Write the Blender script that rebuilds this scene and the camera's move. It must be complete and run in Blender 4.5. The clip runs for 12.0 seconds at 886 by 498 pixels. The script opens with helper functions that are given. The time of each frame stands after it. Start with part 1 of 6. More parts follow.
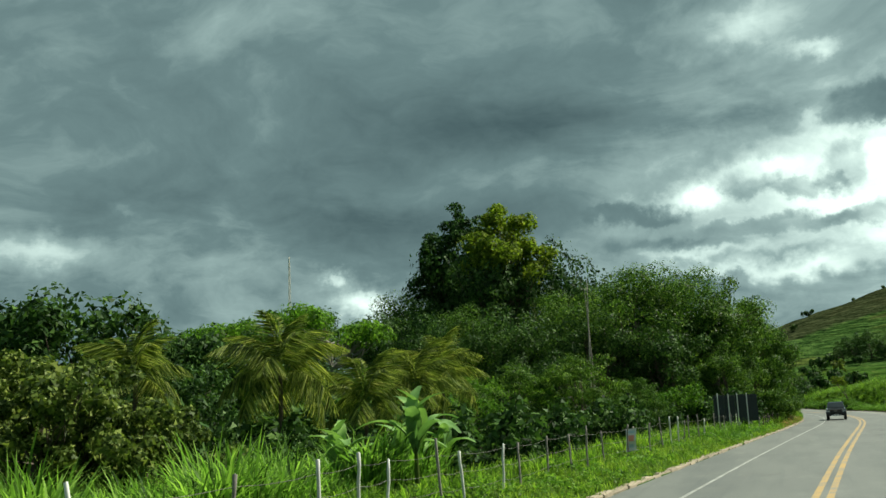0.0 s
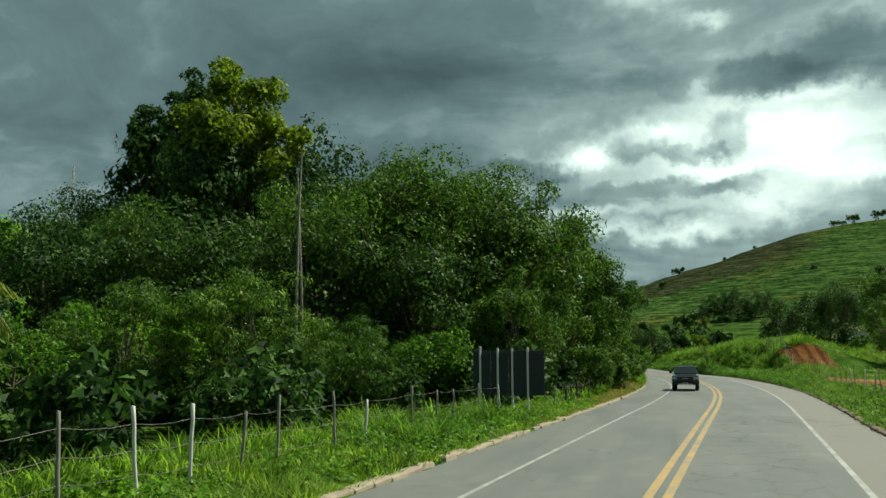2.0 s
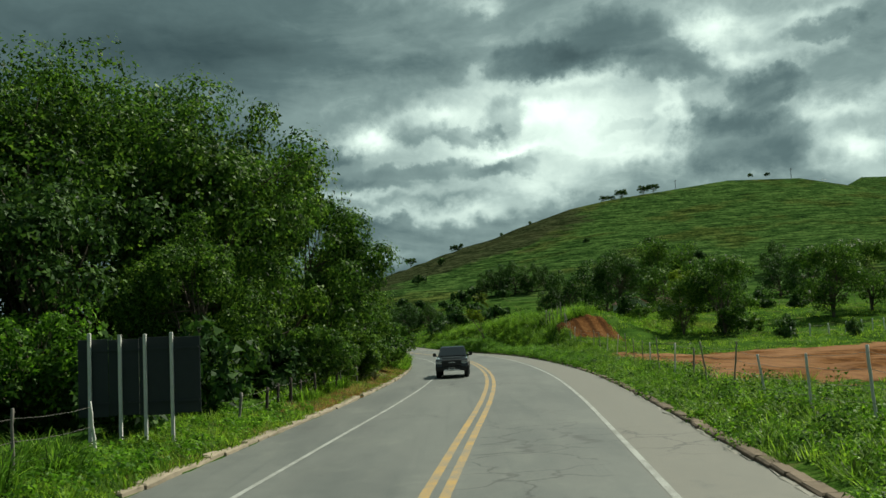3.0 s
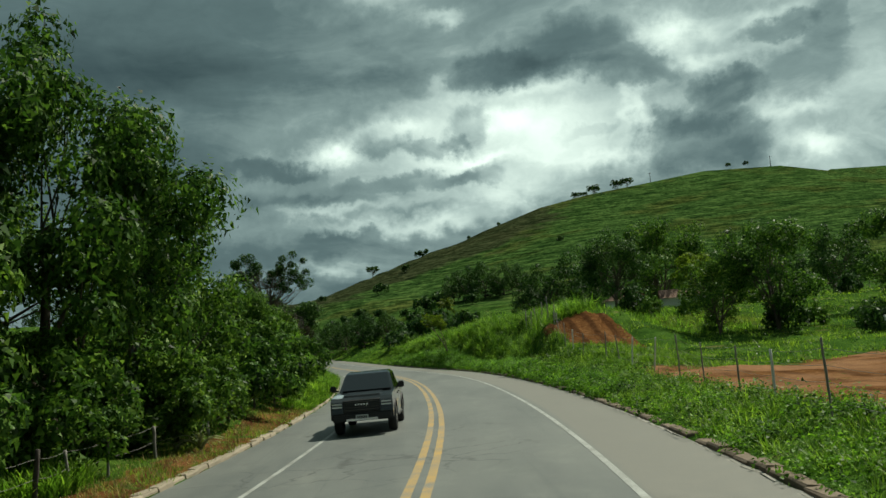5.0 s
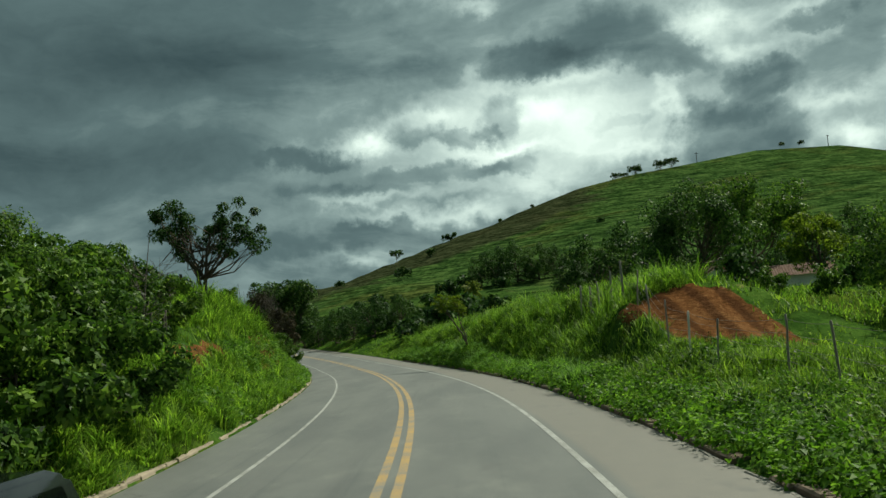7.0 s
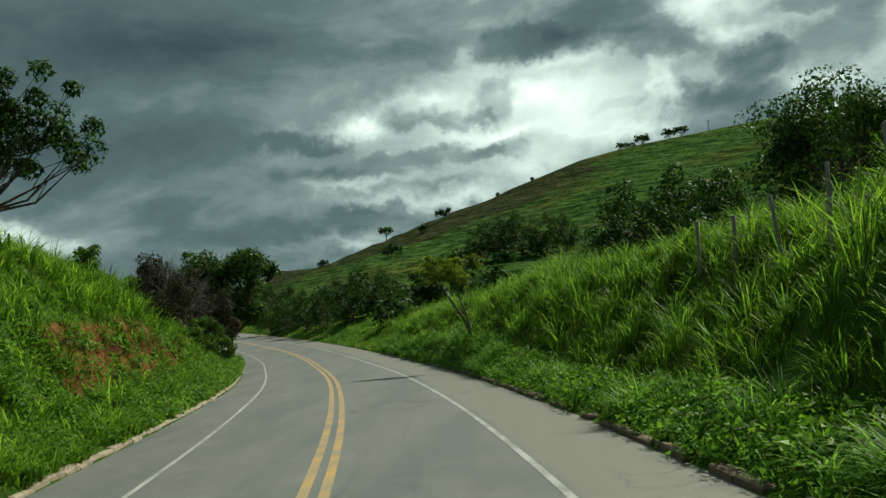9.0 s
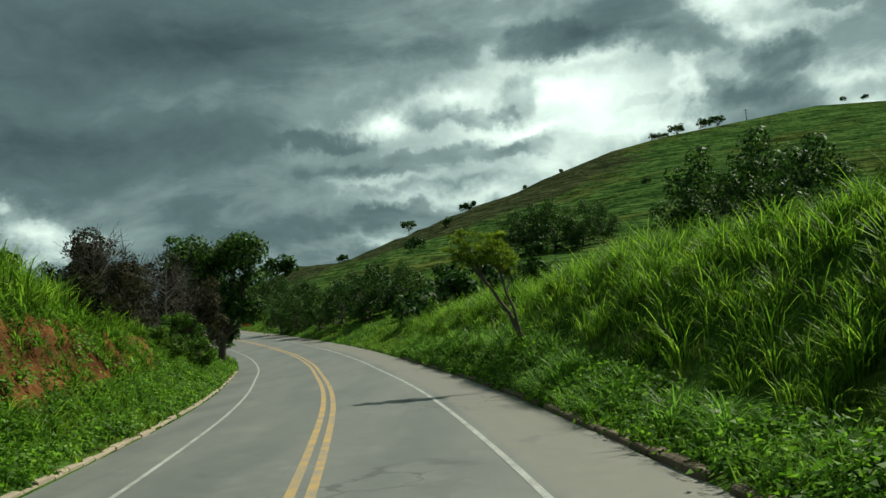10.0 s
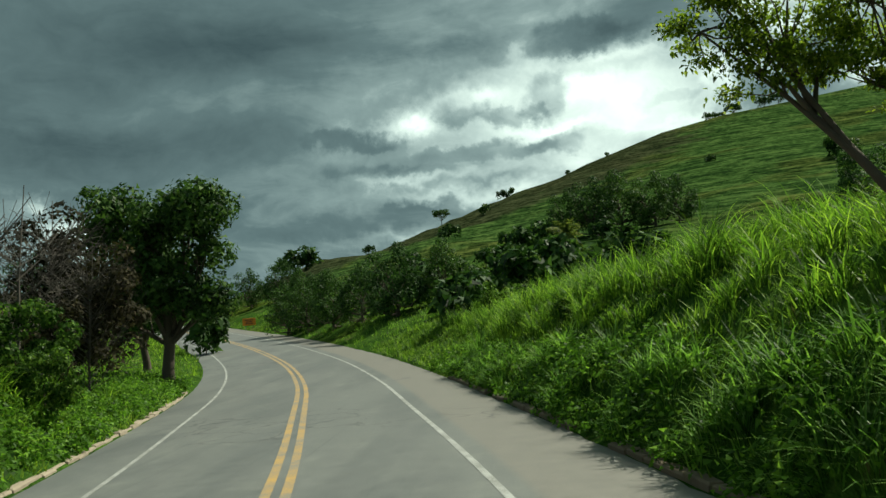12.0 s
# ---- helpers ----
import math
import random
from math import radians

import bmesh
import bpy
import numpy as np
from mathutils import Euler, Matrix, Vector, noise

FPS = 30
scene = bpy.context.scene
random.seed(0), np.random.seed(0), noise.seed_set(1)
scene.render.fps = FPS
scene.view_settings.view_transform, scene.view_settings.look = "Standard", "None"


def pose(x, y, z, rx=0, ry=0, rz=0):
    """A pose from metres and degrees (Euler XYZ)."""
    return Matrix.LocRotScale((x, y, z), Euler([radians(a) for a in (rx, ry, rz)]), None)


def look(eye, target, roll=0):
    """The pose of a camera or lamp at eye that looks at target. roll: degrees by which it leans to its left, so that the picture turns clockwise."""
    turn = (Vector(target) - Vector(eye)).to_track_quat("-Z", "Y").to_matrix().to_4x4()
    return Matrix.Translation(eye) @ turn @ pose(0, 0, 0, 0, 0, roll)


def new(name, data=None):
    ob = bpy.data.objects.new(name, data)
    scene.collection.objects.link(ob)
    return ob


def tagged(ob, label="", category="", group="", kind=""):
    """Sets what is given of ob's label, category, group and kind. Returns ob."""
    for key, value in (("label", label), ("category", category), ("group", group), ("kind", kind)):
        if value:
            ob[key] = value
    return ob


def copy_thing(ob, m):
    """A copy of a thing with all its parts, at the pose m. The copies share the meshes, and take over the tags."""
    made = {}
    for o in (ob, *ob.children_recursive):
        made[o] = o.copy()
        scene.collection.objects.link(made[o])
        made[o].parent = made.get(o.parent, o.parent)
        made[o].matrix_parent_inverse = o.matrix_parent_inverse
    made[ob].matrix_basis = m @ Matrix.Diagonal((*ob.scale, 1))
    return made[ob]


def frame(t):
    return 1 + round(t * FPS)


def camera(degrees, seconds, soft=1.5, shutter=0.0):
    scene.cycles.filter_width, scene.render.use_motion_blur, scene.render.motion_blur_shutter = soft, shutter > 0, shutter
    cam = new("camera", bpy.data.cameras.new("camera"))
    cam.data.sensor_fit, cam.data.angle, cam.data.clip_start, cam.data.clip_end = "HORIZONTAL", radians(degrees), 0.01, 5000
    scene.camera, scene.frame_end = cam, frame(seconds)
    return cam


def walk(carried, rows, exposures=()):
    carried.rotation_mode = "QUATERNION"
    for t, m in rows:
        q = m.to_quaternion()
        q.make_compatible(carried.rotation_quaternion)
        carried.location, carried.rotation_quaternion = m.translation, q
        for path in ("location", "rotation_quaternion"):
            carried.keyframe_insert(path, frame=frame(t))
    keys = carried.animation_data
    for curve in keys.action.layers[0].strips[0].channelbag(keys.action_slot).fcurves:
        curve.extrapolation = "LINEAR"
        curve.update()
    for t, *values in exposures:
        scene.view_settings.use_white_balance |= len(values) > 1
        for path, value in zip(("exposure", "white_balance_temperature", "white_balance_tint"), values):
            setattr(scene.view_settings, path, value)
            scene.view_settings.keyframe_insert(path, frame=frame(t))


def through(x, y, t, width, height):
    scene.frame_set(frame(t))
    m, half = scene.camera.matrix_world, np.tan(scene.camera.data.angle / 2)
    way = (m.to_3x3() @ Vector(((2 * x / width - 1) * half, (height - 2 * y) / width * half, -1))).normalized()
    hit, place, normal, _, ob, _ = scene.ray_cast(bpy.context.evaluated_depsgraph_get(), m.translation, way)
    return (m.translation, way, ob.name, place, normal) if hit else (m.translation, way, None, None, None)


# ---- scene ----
cam = camera(49.5, 12.0)
METRES, EYE, TILT, LEAN, TURN = 180.0, 2.55, 9.7, 2.5, 20.0
ROWS = [
    (0.0, 0.0, 0.0, 0.0, 0.0, 0.0, 0.0),
    (0.5, 0.0198, 0.0439, -0.0063, 2.09, -2.4, -0.25),
    (1.0, 0.0398, 0.0877, -0.0127, 2.14, -3.03, -1.12),
    (1.5, 0.0594, 0.1311, -0.0193, 1.69, -2.92, -2.78),
    (2.0, 0.0795, 0.1764, -0.0261, -6.53, -2.86, -3.24),
    (2.5, 0.0998, 0.2213, -0.0329, -17.2, -2.29, -4.07),
    (3.0, 0.1198, 0.2656, -0.0393, -19.39, -3.22, -2.92),
    (3.5, 0.1401, 0.31, -0.0461, -21.2, -2.87, -2.34),
    (5.5, 0.1996, 0.4414, -0.0663, -20.97, -2.51, -0.01),
    (6.0, 0.2162, 0.479, -0.0721, -20.8, -2.96, 0.55),
    (6.5, 0.2317, 0.515, -0.0774, -19.93, -3.21, -0.8),
    (7.0, 0.2466, 0.5503, -0.0828, -19.42, -3.12, -1.12),
    (7.5, 0.2613, 0.5869, -0.0883, -19.29, -3.02, -1.38),
    (9.5, 0.3123, 0.734, -0.111, -19.72, -4.31, -0.38),
    (10.0, 0.3238, 0.7716, -0.1168, -18.41, -4.24, -0.67),
    (10.5, 0.3344, 0.8082, -0.1226, -17.47, -4.33, -0.63),
    (11.0, 0.3445, 0.8458, -0.1286, -17.68, -4.21, 0.29),
    (11.5, 0.3537, 0.8827, -0.1345, -17.38, -4.08, -0.01),
    (12.0, 0.362, 0.9192, -0.1405, -16.66, -4.37, -0.18),
]
walk(cam, [(t, pose(0, 0, EYE, TILT, LEAN, TURN) @ pose(METRES * x, METRES * y, METRES * z, 90 + pitch, roll, yaw)) for t, x, y, z, yaw, pitch, roll in ROWS],
     exposures=[(0.0, 0.65, 6500, -1), (1.0, 0.56, 6500, -1), (1.5, 0.52, 6500, -1), (2.0, 0.50, 6500, -1), (2.5, 0.06, 6500, -1), (3.0, 0.22, 6500, -1), (3.5, -0.06, 6500, -1), (5.5, 0.22, 6500, -1), (6.5, 0.24, 6500, -1), (7.5, 0.03, 6500, -1), (9.5, 0.22, 6500, -1), (12.0, 0.37, 6500, -1)])

# ---- light: a cloudy sky with gaps, and the sun to the right of the road ----
SUN_HEADING, SUN_HEIGHT = 50.0, 50.0      # degrees clockwise from +y, degrees above the horizon
sun = new("sun", bpy.data.lights.new("sun", "SUN"))
sun.data.energy, sun.data.angle, sun.data.color = 5.0, radians(0.6), (1.0, 0.93, 0.80)
_h, _e = radians(SUN_HEADING), radians(SUN_HEIGHT)
sun.matrix_world = look((0, 0, 60), (-50 * math.sin(_h) * math.cos(_e), -50 * math.cos(_h) * math.cos(_e), 60 - 50 * math.sin(_e)))


class Nodes:
    """Short hand for building node trees."""

    def __init__(self, tree):
        self.tree = tree
        tree.nodes.clear()

    def add(self, kind, **inputs):
        node = self.tree.nodes.new(kind)
        for key, value in inputs.items():
            self.put(node, key, value)
        return node

    def put(self, node, key, value):
        socket = node.inputs[int(key[1:])] if key[0] == "i" and key[1:].isdigit() else node.inputs[key.replace("_", " ")]
        if isinstance(value, bpy.types.NodeSocket):
            self.tree.links.new(value, socket)
        else:
            socket.default_value = value

    def math(self, op, a, b=0.0, c=0.0, clamp=False):
        node = self.add("ShaderNodeMath", i0=a, i1=b, i2=c)
        node.operation, node.use_clamp = op, clamp
        return node.outputs[0]

    def vec(self, op, a, b=(0, 0, 0)):
        node = self.add("ShaderNodeVectorMath", i0=a, i1=b)
        node.operation = op
        return node.outputs["Value"] if op in ("DOT_PRODUCT", "LENGTH", "DISTANCE") else node.outputs[0]

    def noise(self, vector, scale, detail=4.0, rough=0.55, distort=0.0):
        return self.add("ShaderNodeTexNoise", Vector=vector, Scale=scale, Detail=detail, Roughness=rough, Distortion=distort).outputs["Fac"]

    def ramp(self, fac, stops):
        node = self.add("ShaderNodeValToRGB", Fac=fac)
        els = node.color_ramp.elements
        while len(els) < len(stops):
            els.new(0.5)
        for el, (place, col) in zip(els, stops):
            el.position, el.color = place, (*col, 1.0) if not isinstance(col, float) else (col, col, col, 1.0)
        return node.outputs["Color"]

    def mix(self, fac, a, b, blend="MIX"):
        node = self.tree.nodes.new("ShaderNodeMix")
        node.data_type, node.blend_type = "RGBA", blend
        for socket, value in ((node.inputs[0], fac), (node.inputs[6], a), (node.inputs[7], b)):
            if isinstance(value, bpy.types.NodeSocket):
                self.tree.links.new(value, socket)
            else:
                socket.default_value = value if not isinstance(value, tuple) or len(value) == 4 else (*value, 1.0)
        return node.outputs[2]

    def step(self, value, low, high):
        node = self.add("ShaderNodeMapRange", Value=value, From_Min=low, From_Max=high)
        node.interpolation_type = "SMOOTHSTEP"
        return node.outputs[0]


def heading(az, el):
    a, e = radians(az), radians(el)
    return (math.sin(a) * math.cos(e), math.cos(a) * math.cos(e), math.sin(e))


def make_world():
    world = bpy.data.worlds.new("sky")
    scene.world = world
    world.use_nodes = True
    n = Nodes(world.node_tree)
    way = n.add("ShaderNodeTexCoord").outputs["Generated"]
    way = n.vec("NORMALIZE", way)
    bend = way
    for scale, detail, much in ((5.5, 4.0, 0.060), (16.0, 5.0, 0.060), (46.0, 6.0, 0.034)):
        shift = n.add("ShaderNodeTexNoise", Vector=way, Scale=scale, Detail=detail, Roughness=0.6).outputs["Color"]
        bend = n.vec("ADD", bend, n.vec("MULTIPLY", n.vec("SUBTRACT", shift, (0.5, 0.5, 0.5)), (much, much, 0.75 * much)))
    bend_z = n.add("ShaderNodeSeparateXYZ", Vector=bend).outputs["Z"]
    split = n.add("ShaderNodeSeparateXYZ", Vector=way)
    up = n.math("MAXIMUM", split.outputs["Z"], 0.0)
    # the cloud deck, seen in perspective: flat layers close up towards the horizon
    reach = n.math("ADD", up, 0.34)
    flat = n.vec("DIVIDE", way, n.add("ShaderNodeCombineXYZ", X=reach, Y=reach, Z=reach).outputs[0])
    flat = n.vec("MULTIPLY", flat, (1.0, 1.0, 0.0))
    warp = n.add("ShaderNodeTexNoise", Vector=flat, Scale=1.8, Detail=5.0).outputs["Color"]
    bent = n.vec("ADD", flat, n.vec("MULTIPLY", n.vec("SUBTRACT", warp, (0.5, 0.5, 0.5)), (0.55, 0.55, 0.0)))
    big = n.noise(bent, 1.15, 6.0, 0.46)
    fine = n.noise(n.vec("ADD", bent, (3.7, 1.2, 0.0)), 3.6, 6.0, 0.52)

    def blob(total, az, el, wide, tall, much, crisp_edge):
        """Adds a spot around a heading: thinner or thicker cloud, with a soft or a billowing edge."""
        a, h = radians(az), heading(az, el)
        side = (math.cos(a) / wide, -math.sin(a) / wide, 0.0)
        across = n.math("SUBTRACT", n.vec("DOT_PRODUCT", bend, side), h[0] * side[0] + h[1] * side[1])
        rise = n.math("MULTIPLY_ADD", bend_z, 1 / tall, -h[2] / tall)
        q = n.math("MULTIPLY_ADD", rise, rise, n.math("MULTIPLY", across, across))
        spot = n.step(q, 2.4, 0.2) if crisp_edge else n.math("POWER", 0.36788, q)
        return n.math("MULTIPLY_ADD", spot, much, total)

    crisp = n.noise(n.vec("ADD", bent, (1.1, 5.3, 0.0)), 8.5, 8.0, 0.62)
    thin = n.math("ADD", n.math("MULTIPLY_ADD", big, 0.50, -0.24), n.math("ADD", n.math("MULTIPLY", fine, 0.44), n.math("MULTIPLY", crisp, 0.28)))
    placed = n.math("MULTIPLY", thin, 0.0)
    for group, soft in ((GAPS, True), (FAR_GAPS, True), (DECK, True), (BANKS, False)):
        for az, el, wide, tall, much in group:
            placed = blob(placed, az, el, wide, tall, much * (0.50 if much < 0 else 0.80), not soft)
    thin = n.math("ADD", thin, n.math("MULTIPLY", placed, n.math("GREATER_THAN", split.outputs["Y"], 0.0)))
    cloud = n.ramp(thin, [(0.10, (0.046, 0.074, 0.084)), (0.34, (0.104, 0.152, 0.163)), (0.50, (0.212, 0.280, 0.286)),
                          (0.64, (0.44, 0.53, 0.52)), (0.80, (0.70, 0.80, 0.76)), (1.0, (1.02, 1.10, 1.05))])
    sky = n.add("ShaderNodeTexSky")
    sky.sky_type, sky.sun_disc = "NISHITA", False
    sky.sun_elevation, sky.sun_rotation = radians(SUN_HEIGHT), radians(SUN_HEADING)
    blue = n.mix(1.0, sky.outputs[0], (0.09, 0.09, 0.09), "MULTIPLY")
    cover = n.step(thin, 1.3, 1.1)
    shown = n.mix(cover, blue, cloud)
    below = n.step(split.outputs["Z"], -0.02, 0.0)
    shown = n.mix(below, (0.03, 0.045, 0.03), shown)
    out = n.add("ShaderNodeBackground", Color=shown, Strength=1.0)
    n.add("ShaderNodeOutputWorld", Surface=out.outputs[0])


# each row: heading, height, half width, half height, how much thinner (brighter) or thicker (darker)
GAPS = [
    (9.5, 11.7, 0.085, 0.040, 0.28), (6.3, 12.8, 0.047, 0.013, 0.22), (16.1, 16.6, 0.035, 0.018, 0.42), (17.7, 14.9, 0.026, 0.009, 0.26), (-4.2, 12.0, 0.032, 0.012, 0.26), (-1.1, 13.1, 0.026, 0.011, 0.22),
    (3.7, 10.7, 0.053, 0.006, 0.26), (-7.5, 11.7, 0.041, 0.008, 0.12), (-5.0, 8.4, 0.056, 0.006, 0.20), (-3.4, 7.2, 0.041, 0.006, 0.16), (1.4, 7.1, 0.053, 0.011, 0.30), (5.9, 8.5, 0.045, 0.017, 0.34),
    (-6.2, 5.0, 0.071, 0.009, 0.24), (-24.6, 7.0, 0.032, 0.016, 0.50), (-22.0, 6.0, 0.041, 0.012, 0.34), (24.0, 9.4, 0.029, 0.013, 0.34), (23.3, 11.3, 0.035, 0.007, 0.14), (21.5, 16.5, 0.035, 0.009, 0.14),
    (-1.0, 10.5, 0.22, 0.070, 0.26), (14.0, 14.0, 0.28, 0.13, 0.25), (27.0, 12.0, 0.10, 0.12, 0.20),
]
FAR_GAPS = [
    (2.1, 15.8, 0.015, 0.012, 0.22), (7.8, 14.3, 0.071, 0.006, 0.18), (13.6, 12.7, 0.011, 0.024, 0.22), (12.2, 10.1, 0.035, 0.009, 0.22), (-1.6, 21.1, 0.053, 0.024, 0.22), (2.9, 19.1, 0.026, 0.008, 0.24),
    (-4.3, 11.7, 0.019, 0.014, 0.22), (-0.8, 12.9, 0.035, 0.009, 0.12), (-43.0, 9.9, 0.076, 0.018, 0.28), (-26.2, 8.4, 0.013, 0.009, 0.34), (-34.7, 9.1, 0.071, 0.015, 0.10), (-38.5, 12.3, 0.018, 0.006, 0.12),
    # last two rows lie out of view: brightness added there as fill light
    (-30.0, 22.4, 0.065, 0.029, 0.07), (-43.3, 21.5, 0.047, 0.035, 0.05), (-37.3, 16.4, 0.071, 0.024, 0.06), (24.5, 6.5, 0.035, 0.035, 0.10), (50, 50, 0.50, 0.30, 0.40), (0, 75, 0.9, 0.25, 0.05),
]
BANKS = [
    (5.7, 15.8, 0.047, 0.015, -0.40), (10.0, 16.6, 0.056, 0.020, -0.36), (17.5, 10.3, 0.056, 0.025, -0.44), (17.0, 11.6, 0.035, 0.013, -0.18), (18.7, 13.1, 0.034, 0.013, -0.40), (13.8, 14.8, 0.041, 0.014, -0.28),
    (23.0, 13.2, 0.047, 0.020, -0.26), (22.5, 15.7, 0.031, 0.009, -0.26), (25.1, 15.5, 0.018, 0.018, -0.22), (-1.6, 12.5, 0.020, 0.012, -0.32), (3.3, 12.6, 0.019, 0.020, -0.36), (1.2, 11.7, 0.031, 0.007, -0.30),
    (-0.5, 9.8, 0.065, 0.008, -0.26), (4.1, 9.8, 0.029, 0.009, -0.26), (-8.2, 11.0, 0.035, 0.008, -0.20), (11.2, 11.6, 0.035, 0.005, -0.14),
]
DECK = [
    (-4.9, 9.0, 0.082, 0.008, -0.26), (-7.8, 6.2, 0.112, 0.009, -0.18), (-4.7, 6.8, 0.044, 0.005, -0.24), (-0.9, 8.2, 0.053, 0.005, -0.18), (-22.5, 10.5, 0.120, 0.035, -0.26), (-14.4, 11.7, 0.100, 0.024, -0.20),
    (-16.0, 16.0, 0.180, 0.045, -0.28), (-2.4, 16.5, 0.094, 0.015, -0.20), (-16.9, 17.3, 0.194, 0.047, -0.14), (-24.1, 11.7, 0.076, 0.020, -0.18), (-40.7, 11.9, 0.033, 0.015, -0.14), (-8.1, 11.0, 0.082, 0.013, -0.12),
    (1.3, 15.6, 0.041, 0.015, -0.10), (-1.5, 19.0, 0.035, 0.012, -0.14), (-16.2, 7.6, 0.071, 0.012, -0.10),
]
make_world()


# ---- materials ----
def material(name, build):
    m = bpy.data.materials.new(name)
    m.use_nodes = True
    n = Nodes(m.node_tree)
    shader = build(n)
    n.add("ShaderNodeOutputMaterial", Surface=shader)
    return m


def surface(n, colour, rough=0.8, bump=None, much=0.3, reach=0.02, metal=0.0, spec=0.3, coat=0.0):
    p = n.add("ShaderNodeBsdfPrincipled", Base_Color=colour if isinstance(colour, bpy.types.NodeSocket) else (*colour, 1.0),
              Roughness=rough, Metallic=metal, Specular_IOR_Level=spec, Coat_Weight=coat)
    if bump is not None:
        n.put(p, "Normal", n.add("ShaderNodeBump", Strength=much, Distance=reach, Height=bump).outputs[0])
    return p.outputs[0]


def plain(name, colour, rough=0.6, scale=8.0, vary=0.25, metal=0.0, bump=0.2, spec=0.4, coat=0.0):
    """A surface of one paint or stuff, with grain and stains."""
    def build(n):
        at = n.add("ShaderNodeTexCoord").outputs["Object"]
        a, b = n.noise(at, scale, 6.0), n.noise(at, scale * 0.13, 3.0)
        dark = tuple(c * (1 - vary) for c in colour)
        light = tuple(min(1.0, c * (1 + vary)) for c in colour)
        col = n.mix(n.math("MULTIPLY_ADD", a, 0.6, n.math("MULTIPLY", b, 0.4)), dark, light)
        rand = n.add("ShaderNodeObjectInfo").outputs["Random"]
        col = n.mix(1.0, col, n.ramp(rand, [(0.0, 0.86), (1.0, 1.1)]), "MULTIPLY")
        return surface(n, col, rough, a, bump, 0.01, metal, spec, coat)
    return material(name, build)


def leafy(name, dark, light, sunny, through=0.4, rough=0.45, dry=None):
    """Leaves: each one its own tone, light passing through, thin gloss."""
    tones = (dark, light, sunny)

    def build(n):
        isle = n.add("ShaderNodeNewGeometry").outputs["Random Per Island"]
        at = n.add("ShaderNodeTexCoord").outputs["Object"]
        patch = n.noise(at, 1.15, 3.0)
        tone = n.math("ADD", n.math("MULTIPLY_ADD", isle, 0.68, -0.26), n.math("MULTIPLY", patch, 0.90))
        dark, light, sunny = (tuple(min(0.9, c * k) for c in q) for q, k in zip(tones, (0.70, 1.15, 1.35)))
        stops = [(0.12, dark), (0.62, light), (0.98, sunny)]
        if dry:
            stops = [(0.03, dry), (0.12, dark), (0.62, light), (0.95, sunny)]
        col = n.ramp(tone, stops)
        rand = n.add("ShaderNodeObjectInfo").outputs["Random"]
        col = n.mix(1.0, col, n.ramp(rand, [(0.0, (0.80, 0.84, 0.85)), (1.0, (1.18, 1.12, 1.0))]), "MULTIPLY")
        front = n.add("ShaderNodeBsdfPrincipled", Base_Color=col, Roughness=max(rough, 0.45), Specular_IOR_Level=0.07).outputs[0]
        back = n.add("ShaderNodeBsdfTranslucent", Color=n.mix(1.0, col, (1.12, 1.25, 0.70), "MULTIPLY")).outputs[0]
        return n.add("ShaderNodeMixShader", i0=through, i1=front, i2=back).outputs[0]
    return material(name, build)


LEAF_DARK = leafy("leaf_dark", (0.011, 0.027, 0.010), (0.034, 0.076, 0.020), (0.090, 0.155, 0.040), 0.28, 0.5)
LEAF_MID = leafy("leaf_mid", (0.013, 0.033, 0.008), (0.056, 0.118, 0.021), (0.175, 0.265, 0.052), 0.38)
LEAF_LUSH = leafy("leaf_lush", (0.026, 0.066, 0.010), (0.085, 0.185, 0.022), (0.19, 0.32, 0.045), 0.45)
LEAF_YELLOW = leafy("leaf_yellow", (0.05, 0.09, 0.012), (0.13, 0.19, 0.022), (0.25, 0.30, 0.045), 0.5)
LEAF_OLIVE = leafy("leaf_olive", (0.022, 0.042, 0.012), (0.080, 0.120, 0.028), (0.22, 0.26, 0.07), 0.3)
LEAF_BANANA = leafy("leaf_banana", (0.06, 0.12, 0.04), (0.14, 0.25, 0.08), (0.27, 0.40, 0.16), 0.3, 0.35)
LEAF_PALM = leafy("leaf_palm", (0.030, 0.055, 0.012), (0.135, 0.185, 0.036), (0.38, 0.39, 0.11), 0.45, 0.35, (0.15, 0.11, 0.05))
GRASS = leafy("grass_blade", (0.038, 0.080, 0.012), (0.118, 0.205, 0.027), (0.25, 0.35, 0.052), 0.45, 0.45, (0.16, 0.15, 0.06))
GRASS_TALL = leafy("grass_tall", (0.026, 0.060, 0.010), (0.090, 0.180, 0.024), (0.225, 0.335, 0.050), 0.58, 0.45)
CANE = leafy("cane_leaf", (0.045, 0.10, 0.022), (0.13, 0.25, 0.045), (0.27, 0.42, 0.09), 0.5, 0.4)
GRASS_DRY = leafy("grass_dry", (0.10, 0.09, 0.035), (0.20, 0.17, 0.07), (0.30, 0.26, 0.12), 0.35, 0.6)
TWIG_DRY = plain("twig_dry", (0.095, 0.082, 0.068), 0.9, 6.0, 0.3)
BARK = plain("bark", (0.085, 0.068, 0.050), 0.95, 7.0, 0.45, bump=0.9)
BARK_PALE = plain("bark_pale", (0.24, 0.22, 0.19), 0.9, 6.0, 0.35, bump=0.6)
POST_GREY = plain("weathered_post", (0.20, 0.185, 0.165), 0.9, 12.0, 0.4, bump=0.8)
POST_WHITE = plain("whitewashed_post", (0.56, 0.56, 0.53), 0.8, 9.0, 0.25, bump=0.4)
POST_DARK = plain("dark_post", (0.055, 0.045, 0.038), 0.9, 12.0, 0.4, bump=0.8)
WIRE = plain("fence_wire", (0.16, 0.15, 0.14), 0.55, 20.0, 0.2, 0.7)
